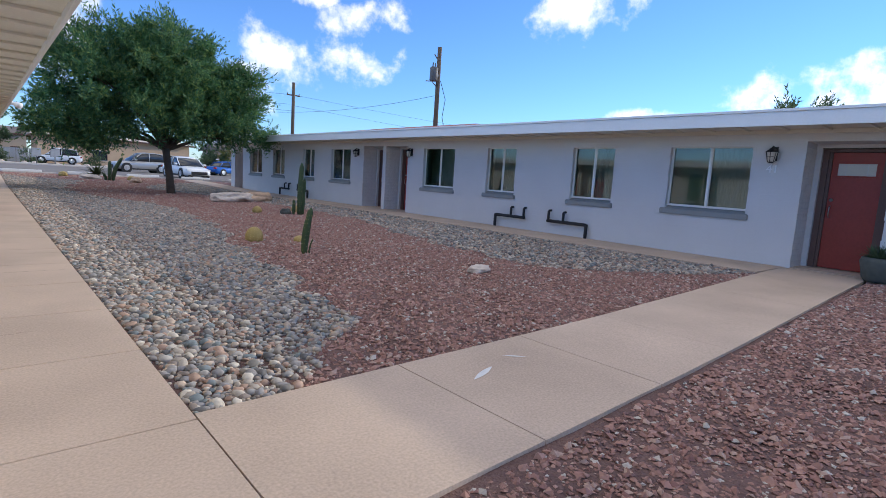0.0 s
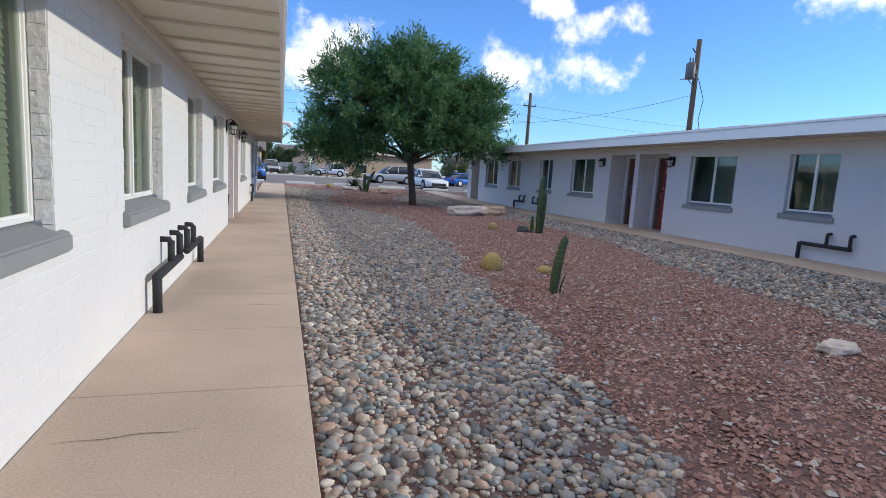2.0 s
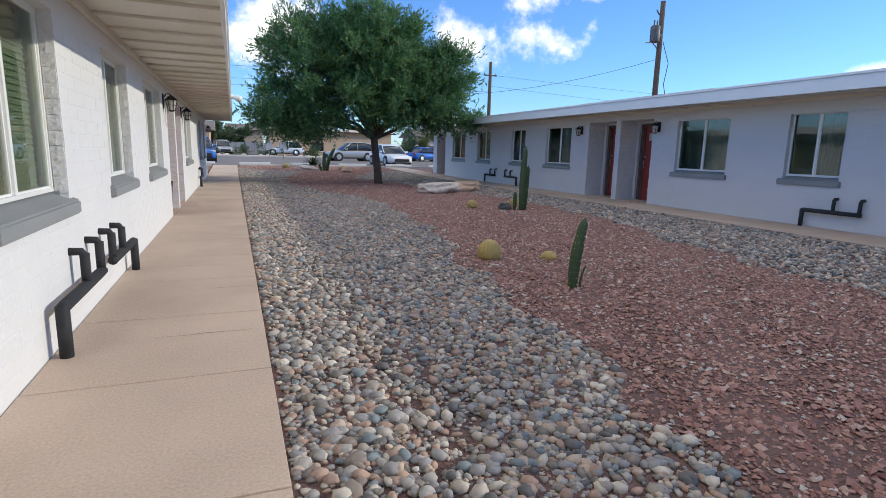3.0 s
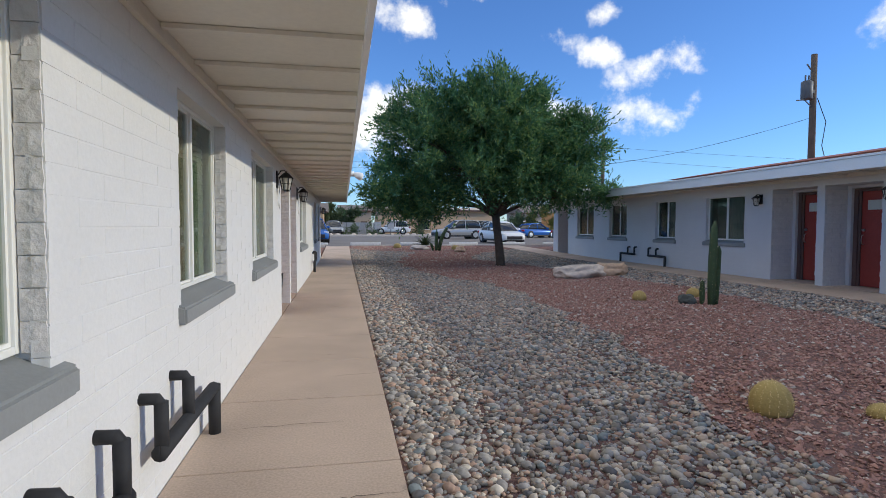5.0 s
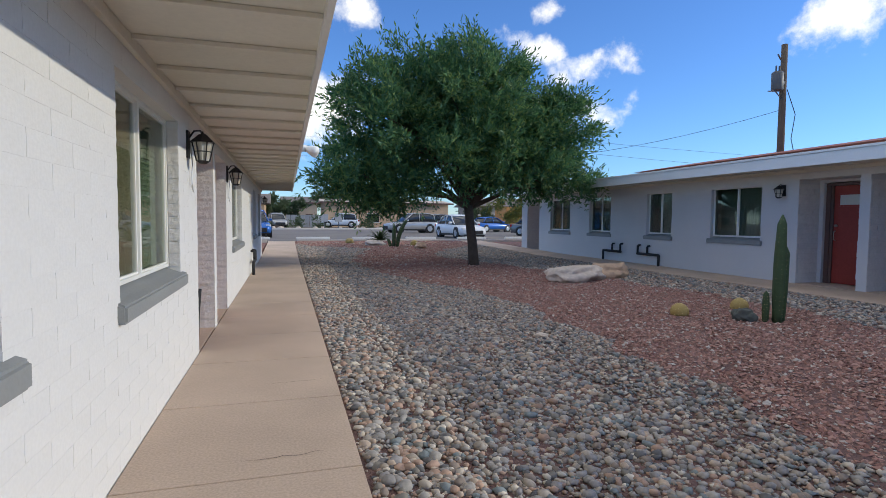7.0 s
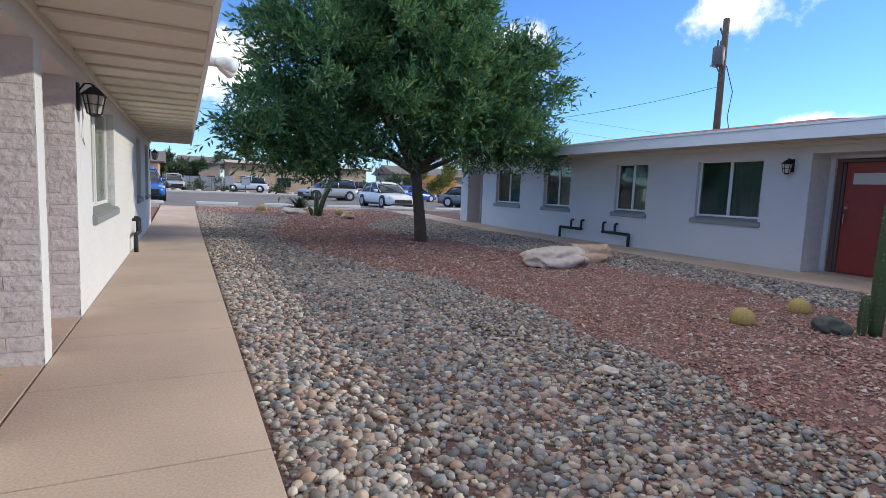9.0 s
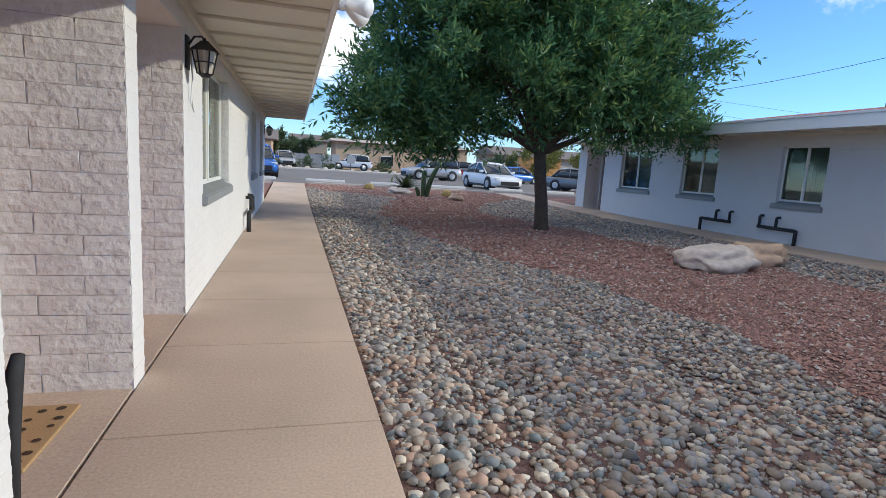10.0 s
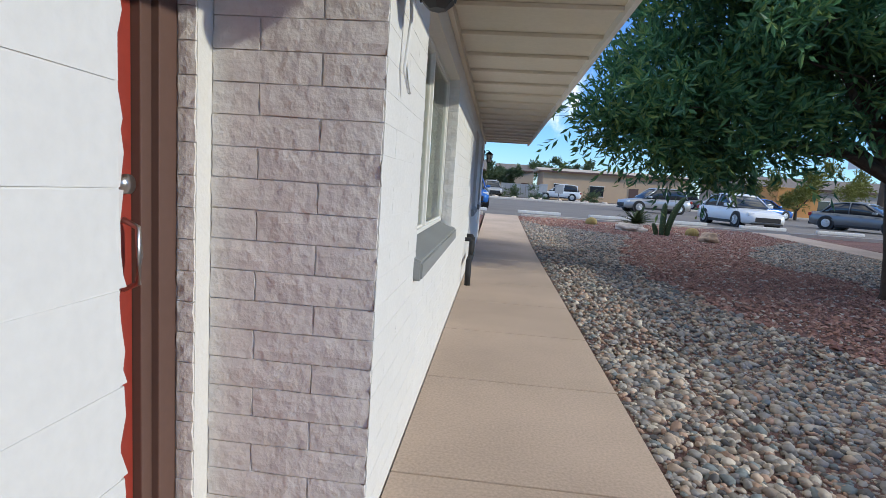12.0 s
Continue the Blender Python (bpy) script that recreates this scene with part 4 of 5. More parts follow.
def sago(x, y):
    """A low rosette of feathered fronds."""
    e = empty("sago_palm", x, y, float(level_at(x, y)) - 0.02)
    tagged(e, "low dark green palm rosette with stiff fronds", "palm")
    rng = random.Random(8)
    part("trunk", tube([(0, 0, -0.02), (0, 0, 0.2)], [0.16, 0.13], 10), M_bark, e)
    for k in range(52):
        a, up = rng.uniform(0, 6.283), rng.uniform(0.15, 1.3)
        bm = bmesh.new()
        ln = rng.uniform(0.58, 0.82)
        pts = []
        for i in range(9):
            u = i / 8
            q = up - u * 0.5
            pts.append(Vector((math.cos(a) * math.cos(up) * ln * u, math.sin(a) * math.cos(up) * ln * u, 0.18 + ln * u * math.sin(up) - 0.18 * u * u)))
        add_tube(bm, pts, [0.01 * (1 - i / 10) for i in range(9)], 4)
        sd = Vector((-math.sin(a), math.cos(a), 0.15))
        for i in range(1, 9):
            for s in (-1, 1):
                for h in (0.0, 0.5):
                    p = pts[i].lerp(pts[i - 1], h)
                    d = (pts[i] - pts[i - 1]).normalized()
                    tip = p + sd * s * 0.13 * (1.1 - i / 10) + d * 0.07
                    bm.faces.new([bm.verts.new(p - d * 0.02), bm.verts.new(p + d * 0.02), bm.verts.new(tip)])
        part("frond", bm, M_sago, e)


sago(4.45, 34.5)
column_cactus(4.85, 32.9, [column(-0.06, 0, 1.0, 0.085, (0.02, 0)), column(0.1, 0, 1.2, 0.09, (0.42, 0)), column(-0.2, 0.1, 0.36, 0.07, (-0.12, 0))], "curved green cactus with raised arms near the kerb")


# ---- parking lot and street ----
def wheel_stop(x, y, w):
    e = box(-w / 2, w / 2, -0.08, 0.08, 0, 0.13, 0.03)
    ob = part("wheel_stop", e, M_white)
    ob.matrix_basis = pose(x, y, 0.22)
    tagged(ob, "white painted concrete wheel stop", "wheel stop", group="wheel stops")


for x in (-1.5, 1.62, 4.6, 7.6, 10.7, 13.7, 16.8):
    wheel_stop(x, 39.3, 1.8)


def loft(sections):
    """Skin through closed rings of points of equal length."""
    bm = bmesh.new()
    rings = [[bm.verts.new(p) for p in s] for s in sections]
    n = len(rings[0])
    for r0, r1 in zip(rings, rings[1:]):
        for k in range(n):
            bm.faces.new((r0[k], r0[(k + 1) % n], r1[(k + 1) % n], r1[k]))
    bm.faces.new(rings[0][::-1])
    bm.faces.new(rings[-1])
    bmesh.ops.recalc_face_normals(bm, faces=bm.faces)
    return bm


def car(x, y, rz, paint, label, tall=False, z=0.22):
    """A car along its own +x (front), with body, glass house, wheels and lights."""
    c = empty("car", x, y, z, rz)
    tagged(c, label, "car", group="parked cars")
    W = 0.90
    belt = 0.98 if tall else 0.88
    top = 1.66 if tall else 1.43
    base = 0.24 if tall else 0.19
    st = [(-2.25, 0.45, belt - 0.12, 0.72), (-2.18, base + 0.06, belt - 0.02, 0.82), (-1.9, base, belt, 0.88), (-1.2, base, belt, 0.90), (0.0, base, belt - 0.02, 0.905), (0.75, base, belt - 0.04, 0.90),
          (1.3, base, belt - 0.10, 0.89), (1.85, base, belt - 0.17, 0.86), (2.15, base + 0.03, belt - 0.25, 0.78), (2.28, base + 0.12, belt - 0.36, 0.62)]
    secs = []
    for sx, lo, hi, w in st:
        h = hi - lo
        half = [(0.86, 0.0), (0.97, 0.12), (1.0, 0.42), (0.985, 0.72), (0.93, 0.92), (0.80, 1.0), (0.4, 1.03)]
        ring = [(sx, w * a, lo + h * b) for a, b in half] + [(sx, -w * a, lo + h * b) for a, b in reversed(half)]
        secs.append(ring)
    part("body", loft(secs), paint, c, "", True)
    g = [(-2.0 if tall else -1.75, belt - 0.03, belt + 0.02, 0.74), (-1.75 if tall else -1.25, belt - 0.03, top - 0.10, 0.66), (-1.2 if tall else -0.7, belt - 0.03, top - 0.02, 0.645), (-0.3, belt - 0.03, top - 0.005, 0.64), (0.15, belt - 0.04, top - 0.06, 0.64), (1.05, belt - 0.06, belt - 0.02, 0.74)]
    secs = []
    for sx, lo, hi, w in g:
        h = hi - lo
        wb = 0.80
        half = [(wb, 0.0), (wb + (w - wb) * 0.5, 0.5), (w, 0.90), (w * 0.88, 1.0)]
        secs.append([(sx, a, lo + h * b) for a, b in half] + [(sx, -a, lo + h * b) for a, b in reversed(half)])
    part("glasshouse", loft(secs), M_car_glass, c, "dark tinted glass", True)
    rs = []
    for sx, hi, w in [(g[1][0] - 0.06, top - 0.12, 0.60), (g[1][0] + 0.06, top - 0.07, 0.66), (g[2][0], top, 0.665), (-0.3, top + 0.012, 0.66), (0.12, top - 0.035, 0.655), (0.22, top - 0.075, 0.62)]:
        rs.append([(sx, w, hi - 0.05), (sx, w * 0.86, hi + 0.012), (sx, 0, hi + 0.03), (sx, -w * 0.86, hi + 0.012), (sx, -w, hi - 0.05), (sx, 0, hi - 0.01)])
    part("roof", loft(rs), paint, c, "", True)
    for s in (-1, 1):
        for p0, p1 in (((0.98, 0.79 * s, belt - 0.02), (0.16, 0.655 * s, top - 0.07)), ((-0.42, 0.805 * s, belt - 0.02), (-0.46, 0.655 * s, top - 0.05)), ((g[0][0] + 0.1, 0.76 * s, belt), (g[1][0], 0.655 * s, top - 0.09))):
            part("pillar", tube([p0, Vector(p0).lerp(Vector(p1), 0.5) + Vector((0, 0.018 * s, 0)), p1], 0.034, 6), paint, c, "", True)
        part("mirror", box(0.62, 0.82, *sorted((0.86 * s, 1.06 * s)), belt + 0.0, belt + 0.13, 0.04), paint, c)
        part("headlight", box(1.98, 2.17, *sorted((0.50 * s, 0.79 * s)), belt - 0.34, belt - 0.22, 0.03), M_head, c, "clear headlight")
        part("tail_light", box(-2.26, -2.12, *sorted((0.52 * s, 0.83 * s)), belt - 0.24, belt - 0.06, 0.03), M_tail, c, "red tail light")
        part("rocker", box(-0.95, 0.95, *sorted((0.84 * s, 0.885 * s)), base - 0.02, base + 0.10, 0.01), M_car_black, c)
        for k in (0.12, -0.85):
            part("door_handle", box(k - 0.09, k + 0.09, *sorted((0.89 * s, 0.915 * s)), belt - 0.13, belt - 0.10, 0.008), paint, c)
    part("grille", box(2.12, 2.285, -0.55, 0.55, base + 0.10, belt - 0.38, 0.03), M_car_black, c, "black lower grille")
    part("bumper_lip", box(2.05, 2.27, -0.66, 0.66, base - 0.01, base + 0.06, 0.02), M_car_black, c)
    part("rear_bumper", box(-2.28, -2.1, -0.7, 0.7, base + 0.02, base + 0.18, 0.04), M_car_black, c)
    r = 0.36 if tall else 0.325
    for wx in (-1.35, 1.38):
        for s in (-1, 1):
            w = part("wheel", tube([(wx, 0.70 * s, r), (wx, 0.72 * s, r), (wx, 0.88 * s, r), (wx, 0.905 * s, r)], [r - 0.03, r, r, r - 0.03], 24), M_tyre, c, "black tyre", True)
            part("arch", tube([(wx, 0.60 * s, r), (wx, 0.897 * s, r)], r + 0.055, 24), M_car_black, c)
            part("rim", tube([(wx, 0.90 * s, r), (wx, 0.912 * s, r)], [r * 0.66, r * 0.60], 20), M_rim, w)
            for k in range(5):
                q = 2 * math.pi * k / 5
                part("spoke", tube([(wx, 0.915 * s, r), (wx + math.cos(q) * r * 0.6, 0.915 * s, r + math.sin(q) * r * 0.6)], 0.025, 5), M_rim, w)
    return c


car(10.8, 41.9, -84, M_car_white, "white parked sedan with a black lower grille")
car(10.3, 53.5, 190, M_car_silver, "silver parked hatchback seen from the side", True)
car(18.0, 44.6, -55, M_car_grey, "dark grey parked sedan")
car(-1.75, 43.6, -80, M_car_blue, "bright blue parked car", True)
car(6.4, 74, 170, M_car_white, "white car parked across the street", True, 0.32)
car(-0.8, 75, -80, M_car_silver, "old tan truck parked across the street", True, 0.32)
car(19.3, 58, 20, M_car_blue, "small dark blue parked car")
car(18.0, 73, 170, M_car_grey, "dark parked car across the street", True, 0.32)
car(22.5, 74, 175, M_car_white, "white parked car across the street", True, 0.32)


def utility_pole(x, y, h, arms, transformer):
    p = empty("utility_pole", x, y, 0)
    tagged(p, "weathered wooden utility pole with transformer" if transformer else "weathered wooden utility pole with crossarms", "utility pole")
    part("pole", tube([(0, 0, -0.1), (0, 0, h * 0.5), (0, 0, h)], [0.19, 0.165, 0.14], 12), M_pole, p, "", True)
    for z, w in arms:
        part("crossarm", box(-w, w, -0.06, 0.06, z, z + 0.11, 0.01), M_pole, p)
        for k in (-0.9, 0.9):
            part("insulator", tube([(k * w, 0, z + 0.11), (k * w, 0, z + 0.26)], [0.05, 0.035], 8), M_grey_metal, p)
    if transformer:
        t = part("transformer", tube([(-0.48, -0.1, h - 2.3), (-0.48, -0.1, h - 2.25), (-0.48, -0.1, h - 1.45), (-0.48, -0.1, h - 1.38)], [0.24, 0.27, 0.27, 0.2], 16), M_grey_metal, p, "dark grey transformer can", True)
        for k in (-0.1, 0.1):
            part("bushing", tube([(-0.48 + k, -0.1, h - 1.38), (-0.48 + k, -0.1, h - 1.1)], 0.04, 8), M_grey_metal, t)
        part("bracket", box(-0.3, 0, -0.14, -0.06, h - 1.95, h - 1.8), M_grey_metal, p)
        part("street_light_arm", tube([(0, 0, h - 2.7), (-0.7, -0.2, h - 2.35), (-1.35, -0.4, h - 2.45)], 0.03, 6), M_grey_metal, p)
        part("cutout", tube([(-0.2, 0, h - 0.75), (-0.5, -0.1, h - 0.55)], 0.04, 6), M_grey_metal, p)
        part("drop_cable", tube([(0.1, -0.15, h - 2.2), (0.5, -0.3, h - 3.4), (0.3, -0.3, h - 4.6), (0.75, -0.3, h - 6.0)], 0.02, 5), M_wire, p)


utility_pole(23.72, 30.5, 10.05, (), True)
utility_pole(23.0, 51.3, 9.55, ((8.3, 0.65),), False)


def wire(points, sag, r=0.011):
    a, b = Vector(points[0]), Vector(points[1])
    pts = [a.lerp(b, k / 16) - Vector((0, 0, sag * 4 * (k / 16) * (1 - k / 16))) for k in range(17)]
    ob = part("overhead_wire", tube(pts, r, 5), M_wire)
    tagged(ob, "thin black sagging overhead wire", "wire", group="overhead wires")


for z0, z1 in ((9.9, 9.9), (9.0, 8.6), (8.4, 8.2)):
    wire(((23.0, 51.3, z0 - 1.5), (-40, 64, z1)), 0.9)
wire(((23.0, 51.3, 8.4), (110, 56, 9.9)), 1.0)
wire(((23.0, 51.3, 7.4), (110, 56, 8.6)), 1.2)
wire(((23.72, 30.5, 6.9), (11.5, 52, 6.6)), 1.2)


# ---- across the street ----
def house(x0, x1, y, depth, h, wall_mat, roof_mat, label, rise=1.3):
    e = empty("house", (x0 + x1) / 2, y, 0)
    tagged(e, label, "house", group="houses across the street")
    w = (x1 - x0) / 2
    part("wall", box(-w, w, 0, depth, 0.0, h), wall_mat, e)
    bm = bmesh.new()
    o = 0.6
    v = [bm.verts.new(q) for q in ((-w - o, -o, h), (w + o, -o, h), (w + o, depth + o, h), (-w - o, depth + o, h), (-w - o, depth / 2, h + rise), (w + o, depth / 2, h + rise))]
    for q in ((0, 1, 5, 4), (2, 3, 4, 5), (1, 2, 5), (3, 0, 4), (0, 3, 2, 1)):
        bm.faces.new([v[k] for k in q])
    bmesh.ops.recalc_face_normals(bm, faces=bm.faces)
    part("roof", bm, roof_mat, e)
    part("fascia", box(-w - o, w + o, -o - 0.03, -o, h - 0.16, h + 0.02), M_brown, e)
    n = max(2, int(2 * w / 4))
    for k in range(n):
        cx = -w + (k + 0.5) * 2 * w / n
        if k == n // 2:
            part("door", box(cx - 0.5, cx + 0.5, -0.06, 0.0, 0.0, 2.05), M_brown, e)
        else:
            win = part("window", box(cx - 0.75, cx + 0.75, -0.05, 0.0, 0.95, 2.05), M_car_glass, e)
            part("frame", box(cx - 0.82, cx + 0.82, -0.07, -0.052, 2.05, 2.12), M_frame, win)
            part("sill", box(cx - 0.82, cx + 0.82, -0.09, -0.052, 0.88, 0.95), M_frame, win)


house(-18, -2.3, 78, 9, 3.2, M_stucco, M_shingle, "low tan stucco house across the street")
house(0.0, 4.6, 90, 9, 3.7, M_stucco_pale, M_shingle, "pale house with a grey roof behind a fence", 1.0)
house(4.9, 21.0, 78, 9, 3.5, M_stucco, M_stucco_pale, "long tan stucco house across the street", 0.5)
house(26, 50, 80, 9, 3.3, M_stucco_pale, M_shingle, "pale stucco house across the street")
house(-50, -22, 80, 9, 3.3, M_stucco_pale, M_shingle, "pale low house further down the street")
shed = part("orange_shed", box(24.5, 28, 66.5, 70, 0.3, 2.9, 0.03), M_orange)
tagged(shed, "orange painted shed across the street", "shed")
fence = empty("fence", 0, 76.5, 0.3)
tagged(fence, "grey panel fence between two houses", "fence")
for k in range(8):
    part("panel", box(0.2 + k * 0.55, 0.72 + k * 0.55, 0, 0.05, 0.0, 1.5), M_fence, fence)


def bush(x, y, lobes, mat, label, name="tree", n=5000, th=0.1, leaf=0.3, seed=1):
    return tree(name, x, y, label, seed, max(0.3, lobes[0][2] * 0.4), lobes, n, mat, leaf, (0, 0), th)


bush(-0.6, 86, [(0, 0, 3.2, 2.4, 2.4, 1.9), (1.6, 0, 2.4, 1.8, 1.8, 1.4), (-1.8, 0, 2.4, 1.6, 1.6, 1.4)], M_far_leaf, "round green tree behind the houses", "tree", 5000, 0.18, 0.45, 5)
bush(8.0, 92, [(0, 0, 4.4, 2.6, 2.6, 1.3), (3.0, 0, 4.6, 2.2, 2.2, 1.2), (-2.4, 0, 3.8, 1.8, 1.8, 1.2)], M_far_leaf, "thin green tree above a roof", "tree", 3500, 0.2, 0.45, 6)
bush(-10, 92, [(0, 0, 4.2, 3.0, 3.0, 1.8), (3.5, 0, 3.6, 2.4, 2.4, 1.6)], M_far_leaf, "green tree behind the tan house", "tree", 4000, 0.2, 0.45, 7)
bush(22.8, 60, [(0, 0, 2.4, 2.2, 2.0, 1.6), (2.4, 0, 2.8, 2.2, 2.0, 1.7), (-2.0, 0, 1.7, 1.5, 1.5, 1.1)], M_verde, "yellow-green desert shrub tree", "tree", 9000, 0.12, 0.25, 8)
bush(17.6, 60, [(0, 0, 1.1, 1.4, 1.2, 0.9), (1.0, 0, 1.4, 1.2, 1.1, 0.9)], M_far_leaf, "green rounded shrub by the street", "shrub", 4000, 0.05, 0.22, 9)
thin_leaf(M_far_leaf, 0.35)
for k, x in enumerate((-3.2, 1.3, 4.6, 11.0, -6.0)):
    bush(x * 0.85, 73 + k % 2, [(0, 0, 0.75, 0.9, 0.9, 0.8), (0.4, 0, 0.6, 0.7, 0.7, 0.6)], M_far_leaf, "clipped dark green shrub in a front yard", "shrub", 1500, 0.04, 0.2, 20 + k)
bush(60, 60, [(0, 0, 4.0, 4.0, 4.0, 2.2), (4, 0, 4.4, 3.0, 3.0, 2.0)], M_far_leaf, "spreading green tree beyond the far homes", "tree", 6000, 0.2, 0.4, 31)
bush(22.5, 8.5, [(0, 0, 4.1, 1.6, 1.4, 0.7), (-1.2, 0.3, 3.7, 1.1, 1.0, 0.6), (1.4, 0.2, 3.7, 1.1, 1.0, 0.6)], M_far_leaf, "sparse feathery tree behind the far homes", "tree", 2200, 0.08, 0.16, 33)
for k in range(26):
    rock("stone", -12 + k * 1.5 + 0.4 * math.sin(k * 2.1), 70.6 + 0.3 * math.cos(k * 3.3), (0.30, 0.24, 0.2), M_boulder, "whitewashed border stone along the pavement", 2.0 + k)
for x in (4.2, 5.7):
    box_e = empty("mailbox", x, 68.6, 0.34)
    tagged(box_e, "grey cluster mailbox on a post by the street", "mailbox")
    part("post", tube([(0, 0, 0), (0, 0, 0.8)], 0.05, 8), M_grey_metal, box_e)
    part("box", box(-0.38, 0.38, -0.2, 0.2, 0.7, 1.5, 0.02), M_fence, box_e)

# a building with a red roof behind the far homes
bh = empty("red_roofed_building", 22, 28.5, 0)
tagged(bh, "building with a low red metal roof behind the homes", "building")
part("wall", box(-2.6, 5, -6, 6.2, 0, 4.05), M_stucco_pale, bh)
bm = bmesh.new()
v = [bm.verts.new(q) for q in ((-3.2, -6.6, 4.05), (5.6, -6.6, 4.05), (5.6, 6.8, 4.05), (-3.2, 6.8, 4.05), (-0.6, -4.5, 4.5), (3, -4.5, 4.5), (3, 4.5, 4.5), (-0.6, 4.5, 4.5))]
for q in ((0, 1, 5, 4), (1, 2, 6, 5), (2, 3, 7, 6), (3, 0, 4, 7), (4, 5, 6, 7), (3, 2, 1, 0)):
    bm.faces.new([v[k] for k in q])
bmesh.ops.recalc_face_normals(bm, faces=bm.faces)
part("roof", bm, M_red_roof, bh, "red metal roof")

cooler = empty("rooftop_cooler", 11.4, 30.2, 2.59)
tagged(cooler, "pale boxy cooler on the flat roof", "cooler")
part("cabinet", box(-1.1, 1.1, -0.9, 0.9, 0.0, 0.42, 0.03), M_fascia, cooler)
part("lid", box(-1.14, 1.14, -0.94, 0.94, 0.42, 0.46, 0.01), M_fascia, cooler)

# ---- small things ----
flood = empty("flood_light", 0.44, 17.6, 2.33)
tagged(flood, "white twin flood light under the roof edge", "lamp")
part("mount", tube([(0.0, 0, 0), (0.07, 0, 0)], 0.05, 12), M_fascia, flood, "", True)
for s in (-1, 1):
    part("head", tube([(0.07, 0.02 * s, -0.0), (0.12, 0.08 * s, -0.02), (0.20, 0.15 * s, -0.05)], [0.03, 0.05, 0.065], 12), M_fascia, flood, "", True)

mat_e = empty("doormat", -0.98, 16.12, 0.004)
tagged(mat_e, "tan coir doormat with dark paw spots", "doormat")
part("coir_pad", box(-0.19, 0.19, -0.29, 0.29, 0, 0.016, 0.006), M_mat, mat_e)
rs = random.Random(12)
for k in range(24):
    bm = bmesh.new()
    bmesh.ops.create_circle(bm, cap_ends=True, segments=9, radius=rs.uniform(0.014, 0.026))
    bmesh.ops.translate(bm, verts=bm.verts, vec=(-0.14 + 0.093 * (k % 4) + rs.uniform(-.02, .02), -0.24 + 0.095 * (k // 4) + rs.uniform(-.02, .02), 0.0185))
    part("spot", bm, M_mat_spot, mat_e)

for k, (x, y, rz, w, ln) in enumerate(((2.24, 3.87, 22, 0.022, 0.28), (2.67, 3.99, -42, 0.012, 0.17))):
    bm = bmesh.new()
    vs = [bm.verts.new((ln * (i / 10 - 0.5), s * w * math.sin(math.pi * (i + 0.4) / 11), 0.0)) for s in (-1, 1) for i in (range(11) if s < 0 else range(10, -1, -1))]
    bm.faces.new(vs)
    ob = part("paint_scuff", bm, M_white)
    ob.matrix_basis = pose(x, y, 0.006, 0, 0, rz)
    tagged(ob, "white paint scuff on the concrete walk", "stain", kind="stuff")

rc = random.Random(21)
for x0, x1, y in ((-0.08, 0.55, 8.45), (0.18, 0.60, 9.72), (-0.02, 0.42, 12.7), (0.2, 0.58, 11.9), (-0.5, 0.1, 6.05), (0.05, 0.5, 14.1), (-0.45, 0.3, 10.75)):
    bm = bmesh.new()
    pts = [(x0 + (x1 - x0) * k / 12, 0.012 * rc.uniform(-1, 1) + 0.03 * k / 12) for k in range(13)]
    wide = [0.0007 + 0.0022 * math.sin(math.pi * k / 12) * rc.uniform(0.5, 1.2) for k in range(13)]
    lo = [bm.verts.new((px, py - q, 0.0)) for (px, py), q in zip(pts, wide)]
    up = [bm.verts.new((px, py + q, 0.0)) for (px, py), q in zip(pts, wide)]
    for k in range(12):
        bm.faces.new((lo[k], lo[k + 1], up[k + 1], up[k]))
    ob = part("hairline_crack", bm, M_joint)
    ob.matrix_basis = pose(0, y, 0.0035)
    tagged(ob, "dark hairline crack across the concrete walk", "crack", kind="stuff")

planter = empty("potted_plant", 9.95, 3.28, 0.09)
tagged(planter, "dark round pot with a low blue-green plant by the door", "planter")
part("pot", tube([(0, 0, 0), (0, 0, 0.05), (0, 0, 0.30), (0, 0, 0.36)], [0.15, 0.19, 0.24, 0.22], 20), M_stone_dark, planter, "", True)
bm = bmesh.new()
rp = random.Random(4)
for k in range(260):
    d = Vector((rp.gauss(0, 1), rp.gauss(0, 1), abs(rp.gauss(0, 1)))).normalized()
    sd = d.cross(Vector((rp.random(), rp.random(), 1))).normalized() * 0.012
    b0 = Vector((0, 0, 0.34))
    bm.faces.new([bm.verts.new(b0 - sd), bm.verts.new(b0 + sd), bm.verts.new(b0 + d * rp.uniform(0.2, 0.3))])
tagged(part("leaves", bm, M_far_leaf, planter), kind="stuff")

stub = part("hose_stub", tube([(-0.64, 15.40, 0.0), (-0.63, 15.41, 0.35), (-0.62, 15.42, 0.55), (-0.605, 15.42, 0.62)], [0.02, 0.022, 0.026, 0.018], 8), M_pipe, None, "", True)
tagged(stub, "short black hose end against the wall corner", "hose")
for y in (14.93, 18.19):
    c = part("loose_cable", tube([(NEAR + 0.02, y, 2.0), (NEAR + 0.03, y + 0.02, 1.8), (NEAR + 0.02, y - 0.01, 1.62), (NEAR + 0.035, y + 0.03, 1.55), (NEAR + 0.02, y + 0.01, 1.68)], 0.006, 5), M_fascia, None, "", True)
    tagged(c, "thin pale cable hanging below a lantern", "cable")


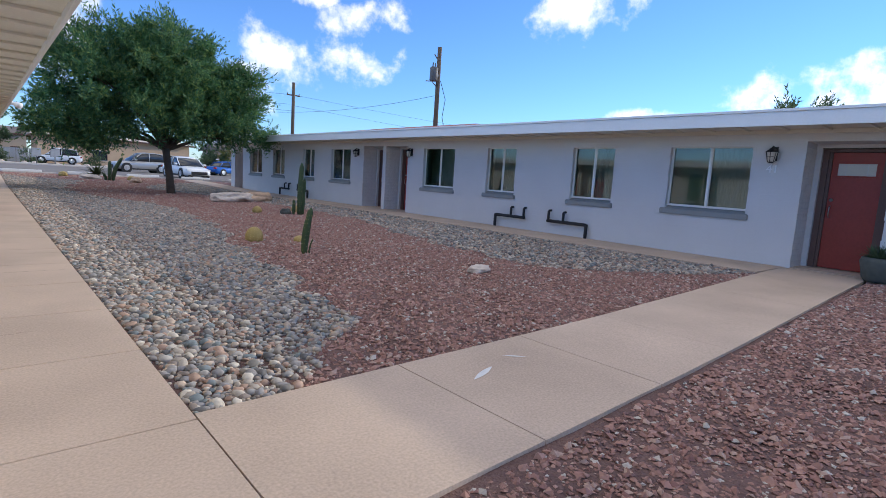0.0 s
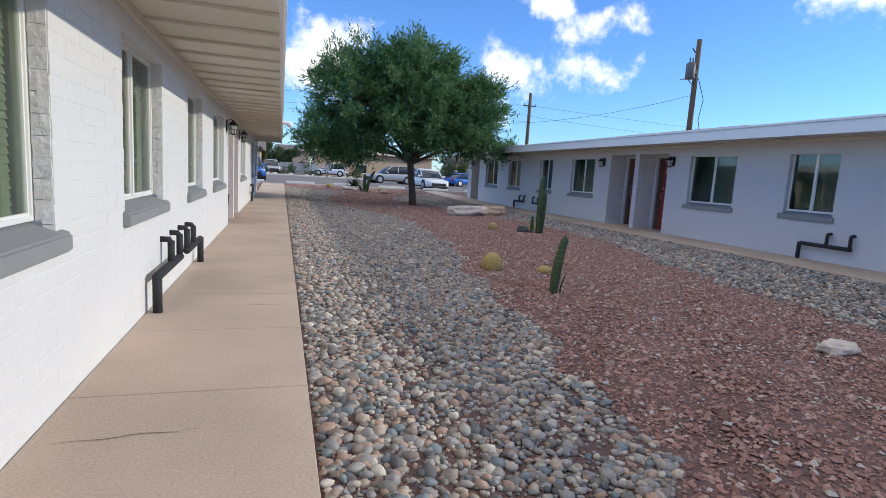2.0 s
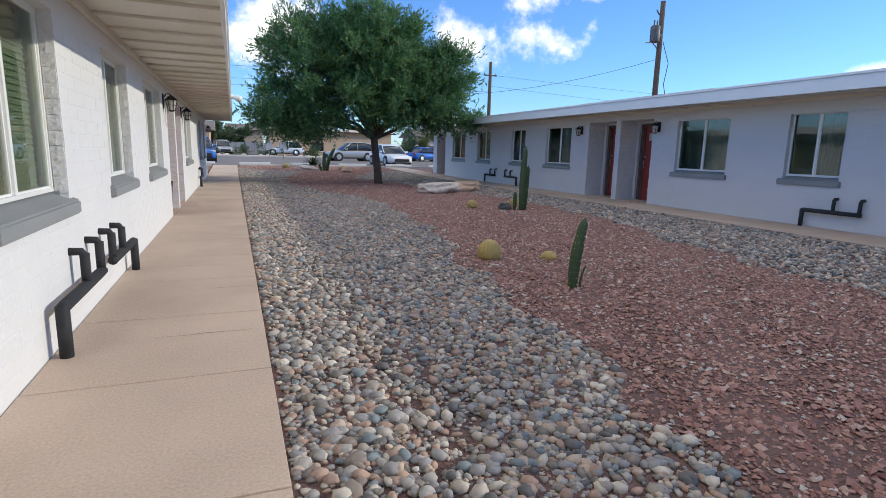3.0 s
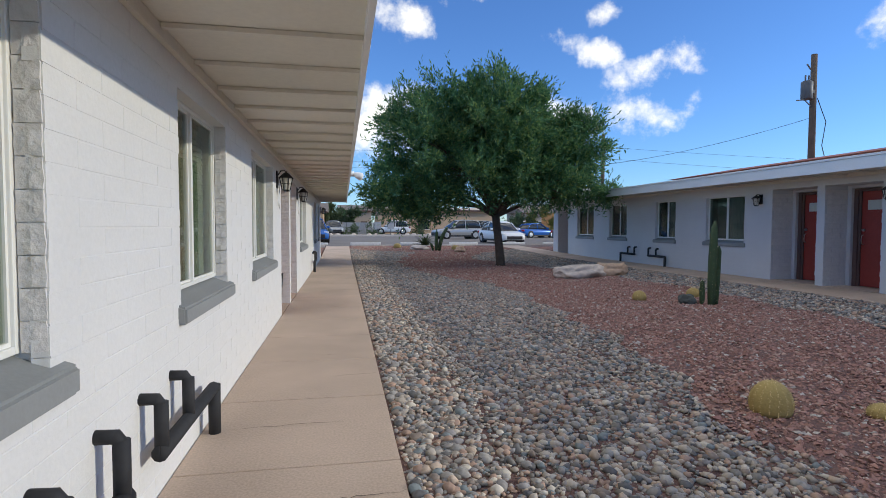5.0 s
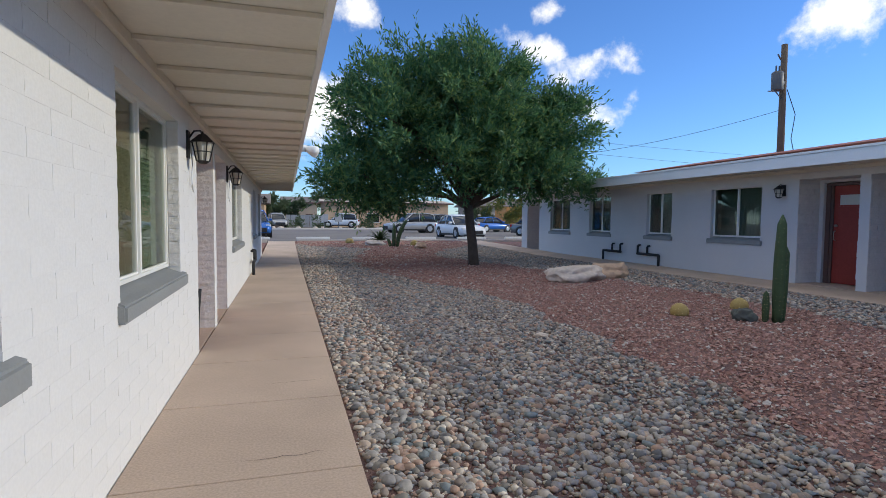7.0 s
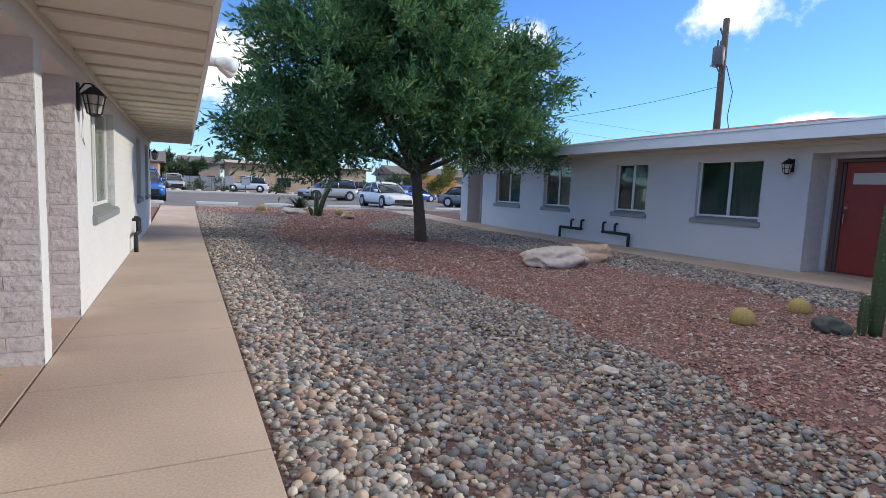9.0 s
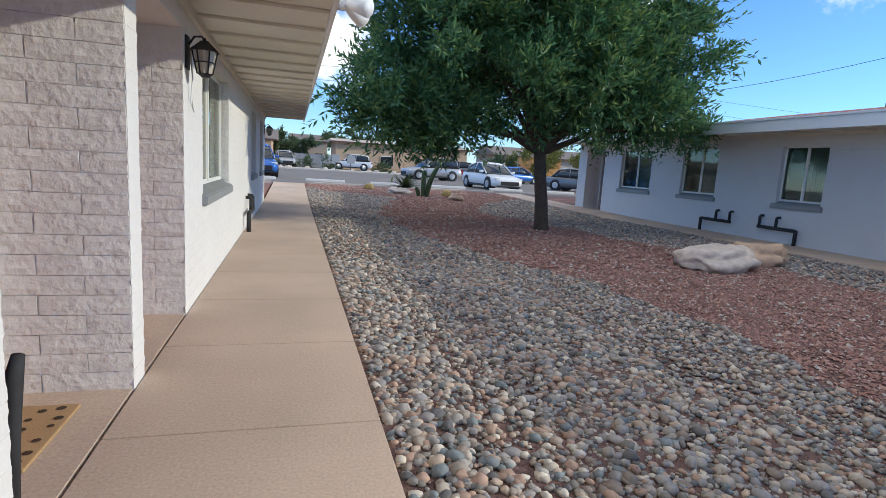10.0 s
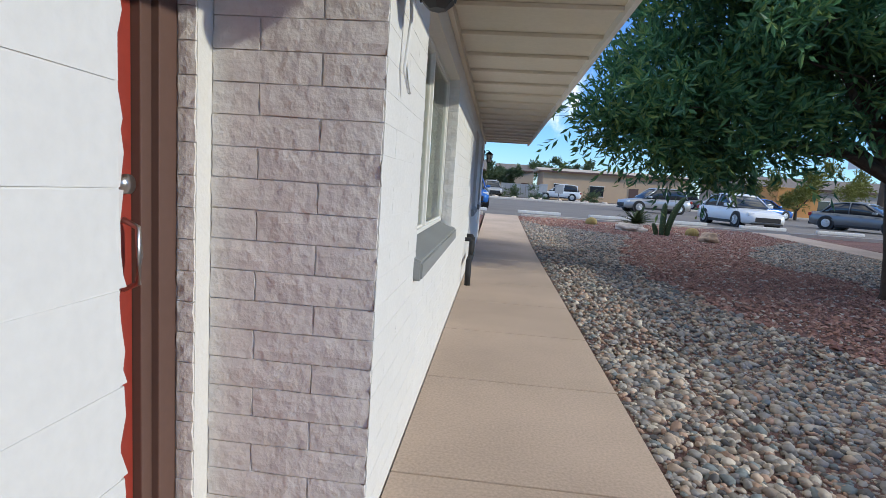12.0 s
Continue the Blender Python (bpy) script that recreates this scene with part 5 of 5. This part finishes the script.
# ---- loose stones of the court ----
def stones():
    rng = np.random.default_rng(11)

    def places(x0, x1, y0, y1, density):
        n = int((x1 - x0) * (y1 - y0) * density)
        p = np.stack([rng.uniform(x0, x1, n), rng.uniform(y0, y1, n), np.zeros(n)], 1)
        on_walk = (p[:, 1] > 2.97 + 0.042 * (p[:, 0] - 0.61)) & (p[:, 1] < 4.27 + 0.037 * (p[:, 0] - 0.61))
        p = p[~on_walk]
        p[:, 2] = level_at(p[:, 0], p[:, 1]) - 0.022
        return p

    def lay(name, x0, x1, y0, y1, density, size, level, grey, mat, label, category, flat, rough, smooth, margin):
        p = places(x0, x1, y0, y1, density)
        g = grey_at(p[:, 0], p[:, 1])
        p = p[g if grey else ~g]
        s = np.clip(rng.lognormal(np.log(size), 0.45, len(p)), size * 0.45, size * 2.4)
        keep = (p[:, 0] - s > x0 + margin) & (p[:, 0] + s < x1)
        ob = scatter(name, p[keep], s[keep], level, rng, mat, flat, rough, smooth)
        tagged(ob, label, category, kind="stuff")

    pebble = "rounded grey and tan river pebbles beside the walkway"
    for y0, y1 in ((4.1, 12.5), (12.5, 20.5)):
        lay("river_pebbles", 0.61, 1.2, y0, y1, 1350, 0.0172, 2, True, M_pebble, pebble, "pebbles", (0.4, 0.8), 0.09, True, 0.0)
        lay("river_pebbles", 1.2, 2.7, y0, y1, 1350, 0.0172, 1, True, M_pebble, pebble, "pebbles", (0.4, 0.8), 0.12, True, -0.05)
        lay("river_pebbles", 2.7, 4.2, y0, y1, 1250, 0.0180, 0, True, M_pebble, pebble, "pebbles", (0.5, 0.9), 0.12, True, -0.05)
    lay("river_pebbles", 0.61, 5.0, 20.5, 36.6, 700, 0.0215, 0, True, M_pebble, pebble, "pebbles", (0.5, 0.9), 0.12, True, 0.0)
    lay("river_pebbles", 5.0, 9.0, 4.3, 36.6, 700, 0.0215, 0, True, M_pebble, "grey and tan river pebbles beside the far walkway", "pebbles", (0.5, 0.9), 0.12, True, 0.0)
    red = "crushed dark red rock covering the court"
    lay("crushed_rock", 0.61, 9.0, 4.1, 20.0, 1600, 0.0122, 0, False, M_lava, red, "gravel", (0.5, 0.9), 0.25, False, 0.0)
    lay("crushed_rock", 0.61, 9.0, 20.0, 36.6, 600, 0.0185, 0, False, M_lava, red, "gravel", (0.5, 0.9), 0.25, False, 0.0)
    lay("crushed_rock", 0.61, 9.9, 0.6, 3.5, 1700, 0.0122, 0, False, M_lava, "crushed dark red rock by the cross walk", "gravel", (0.5, 0.9), 0.25, False, 0.0)


stones()

# ---- blocks of the walls ----
blocks_on_front(wall_near, NEAR, 1, 0.0, 2.2, 29.35, WIN_NEAR, REC_NEAR, 11.5, 18.9)
blocks_on_front(wall_far, FAR, -1, 0.09, -6.0, 31.4, WIN_FAR, REC_FAR, 100, 101)
for a, b, c in WIN_NEAR[:5]:
    blocks_on_reveal(wall_near, b - 0.004, NEAR, NEAR - 0.082, 0.0, -1, 0.93, 2.05)
for (a, b), deep, inset, step in zip(REC_NEAR, (0.62, 0.57), (0.12, 0.09), (0.105, 0.062)):
    blocks_on_reveal(wall_near, b, NEAR, NEAR - deep, 0.0, -1)
    blocks_on_reveal(wall_near, b - inset, NEAR - deep, NEAR - deep - step, 0.0, -1, 0.0, 2.05)
    blocks_on_reveal(wall_near, a, NEAR, NEAR - deep, 0.0, 1)
for a, b in REC_FAR:
    blocks_on_reveal(wall_far, b, FAR, FAR + 0.57, 0.09, -1)
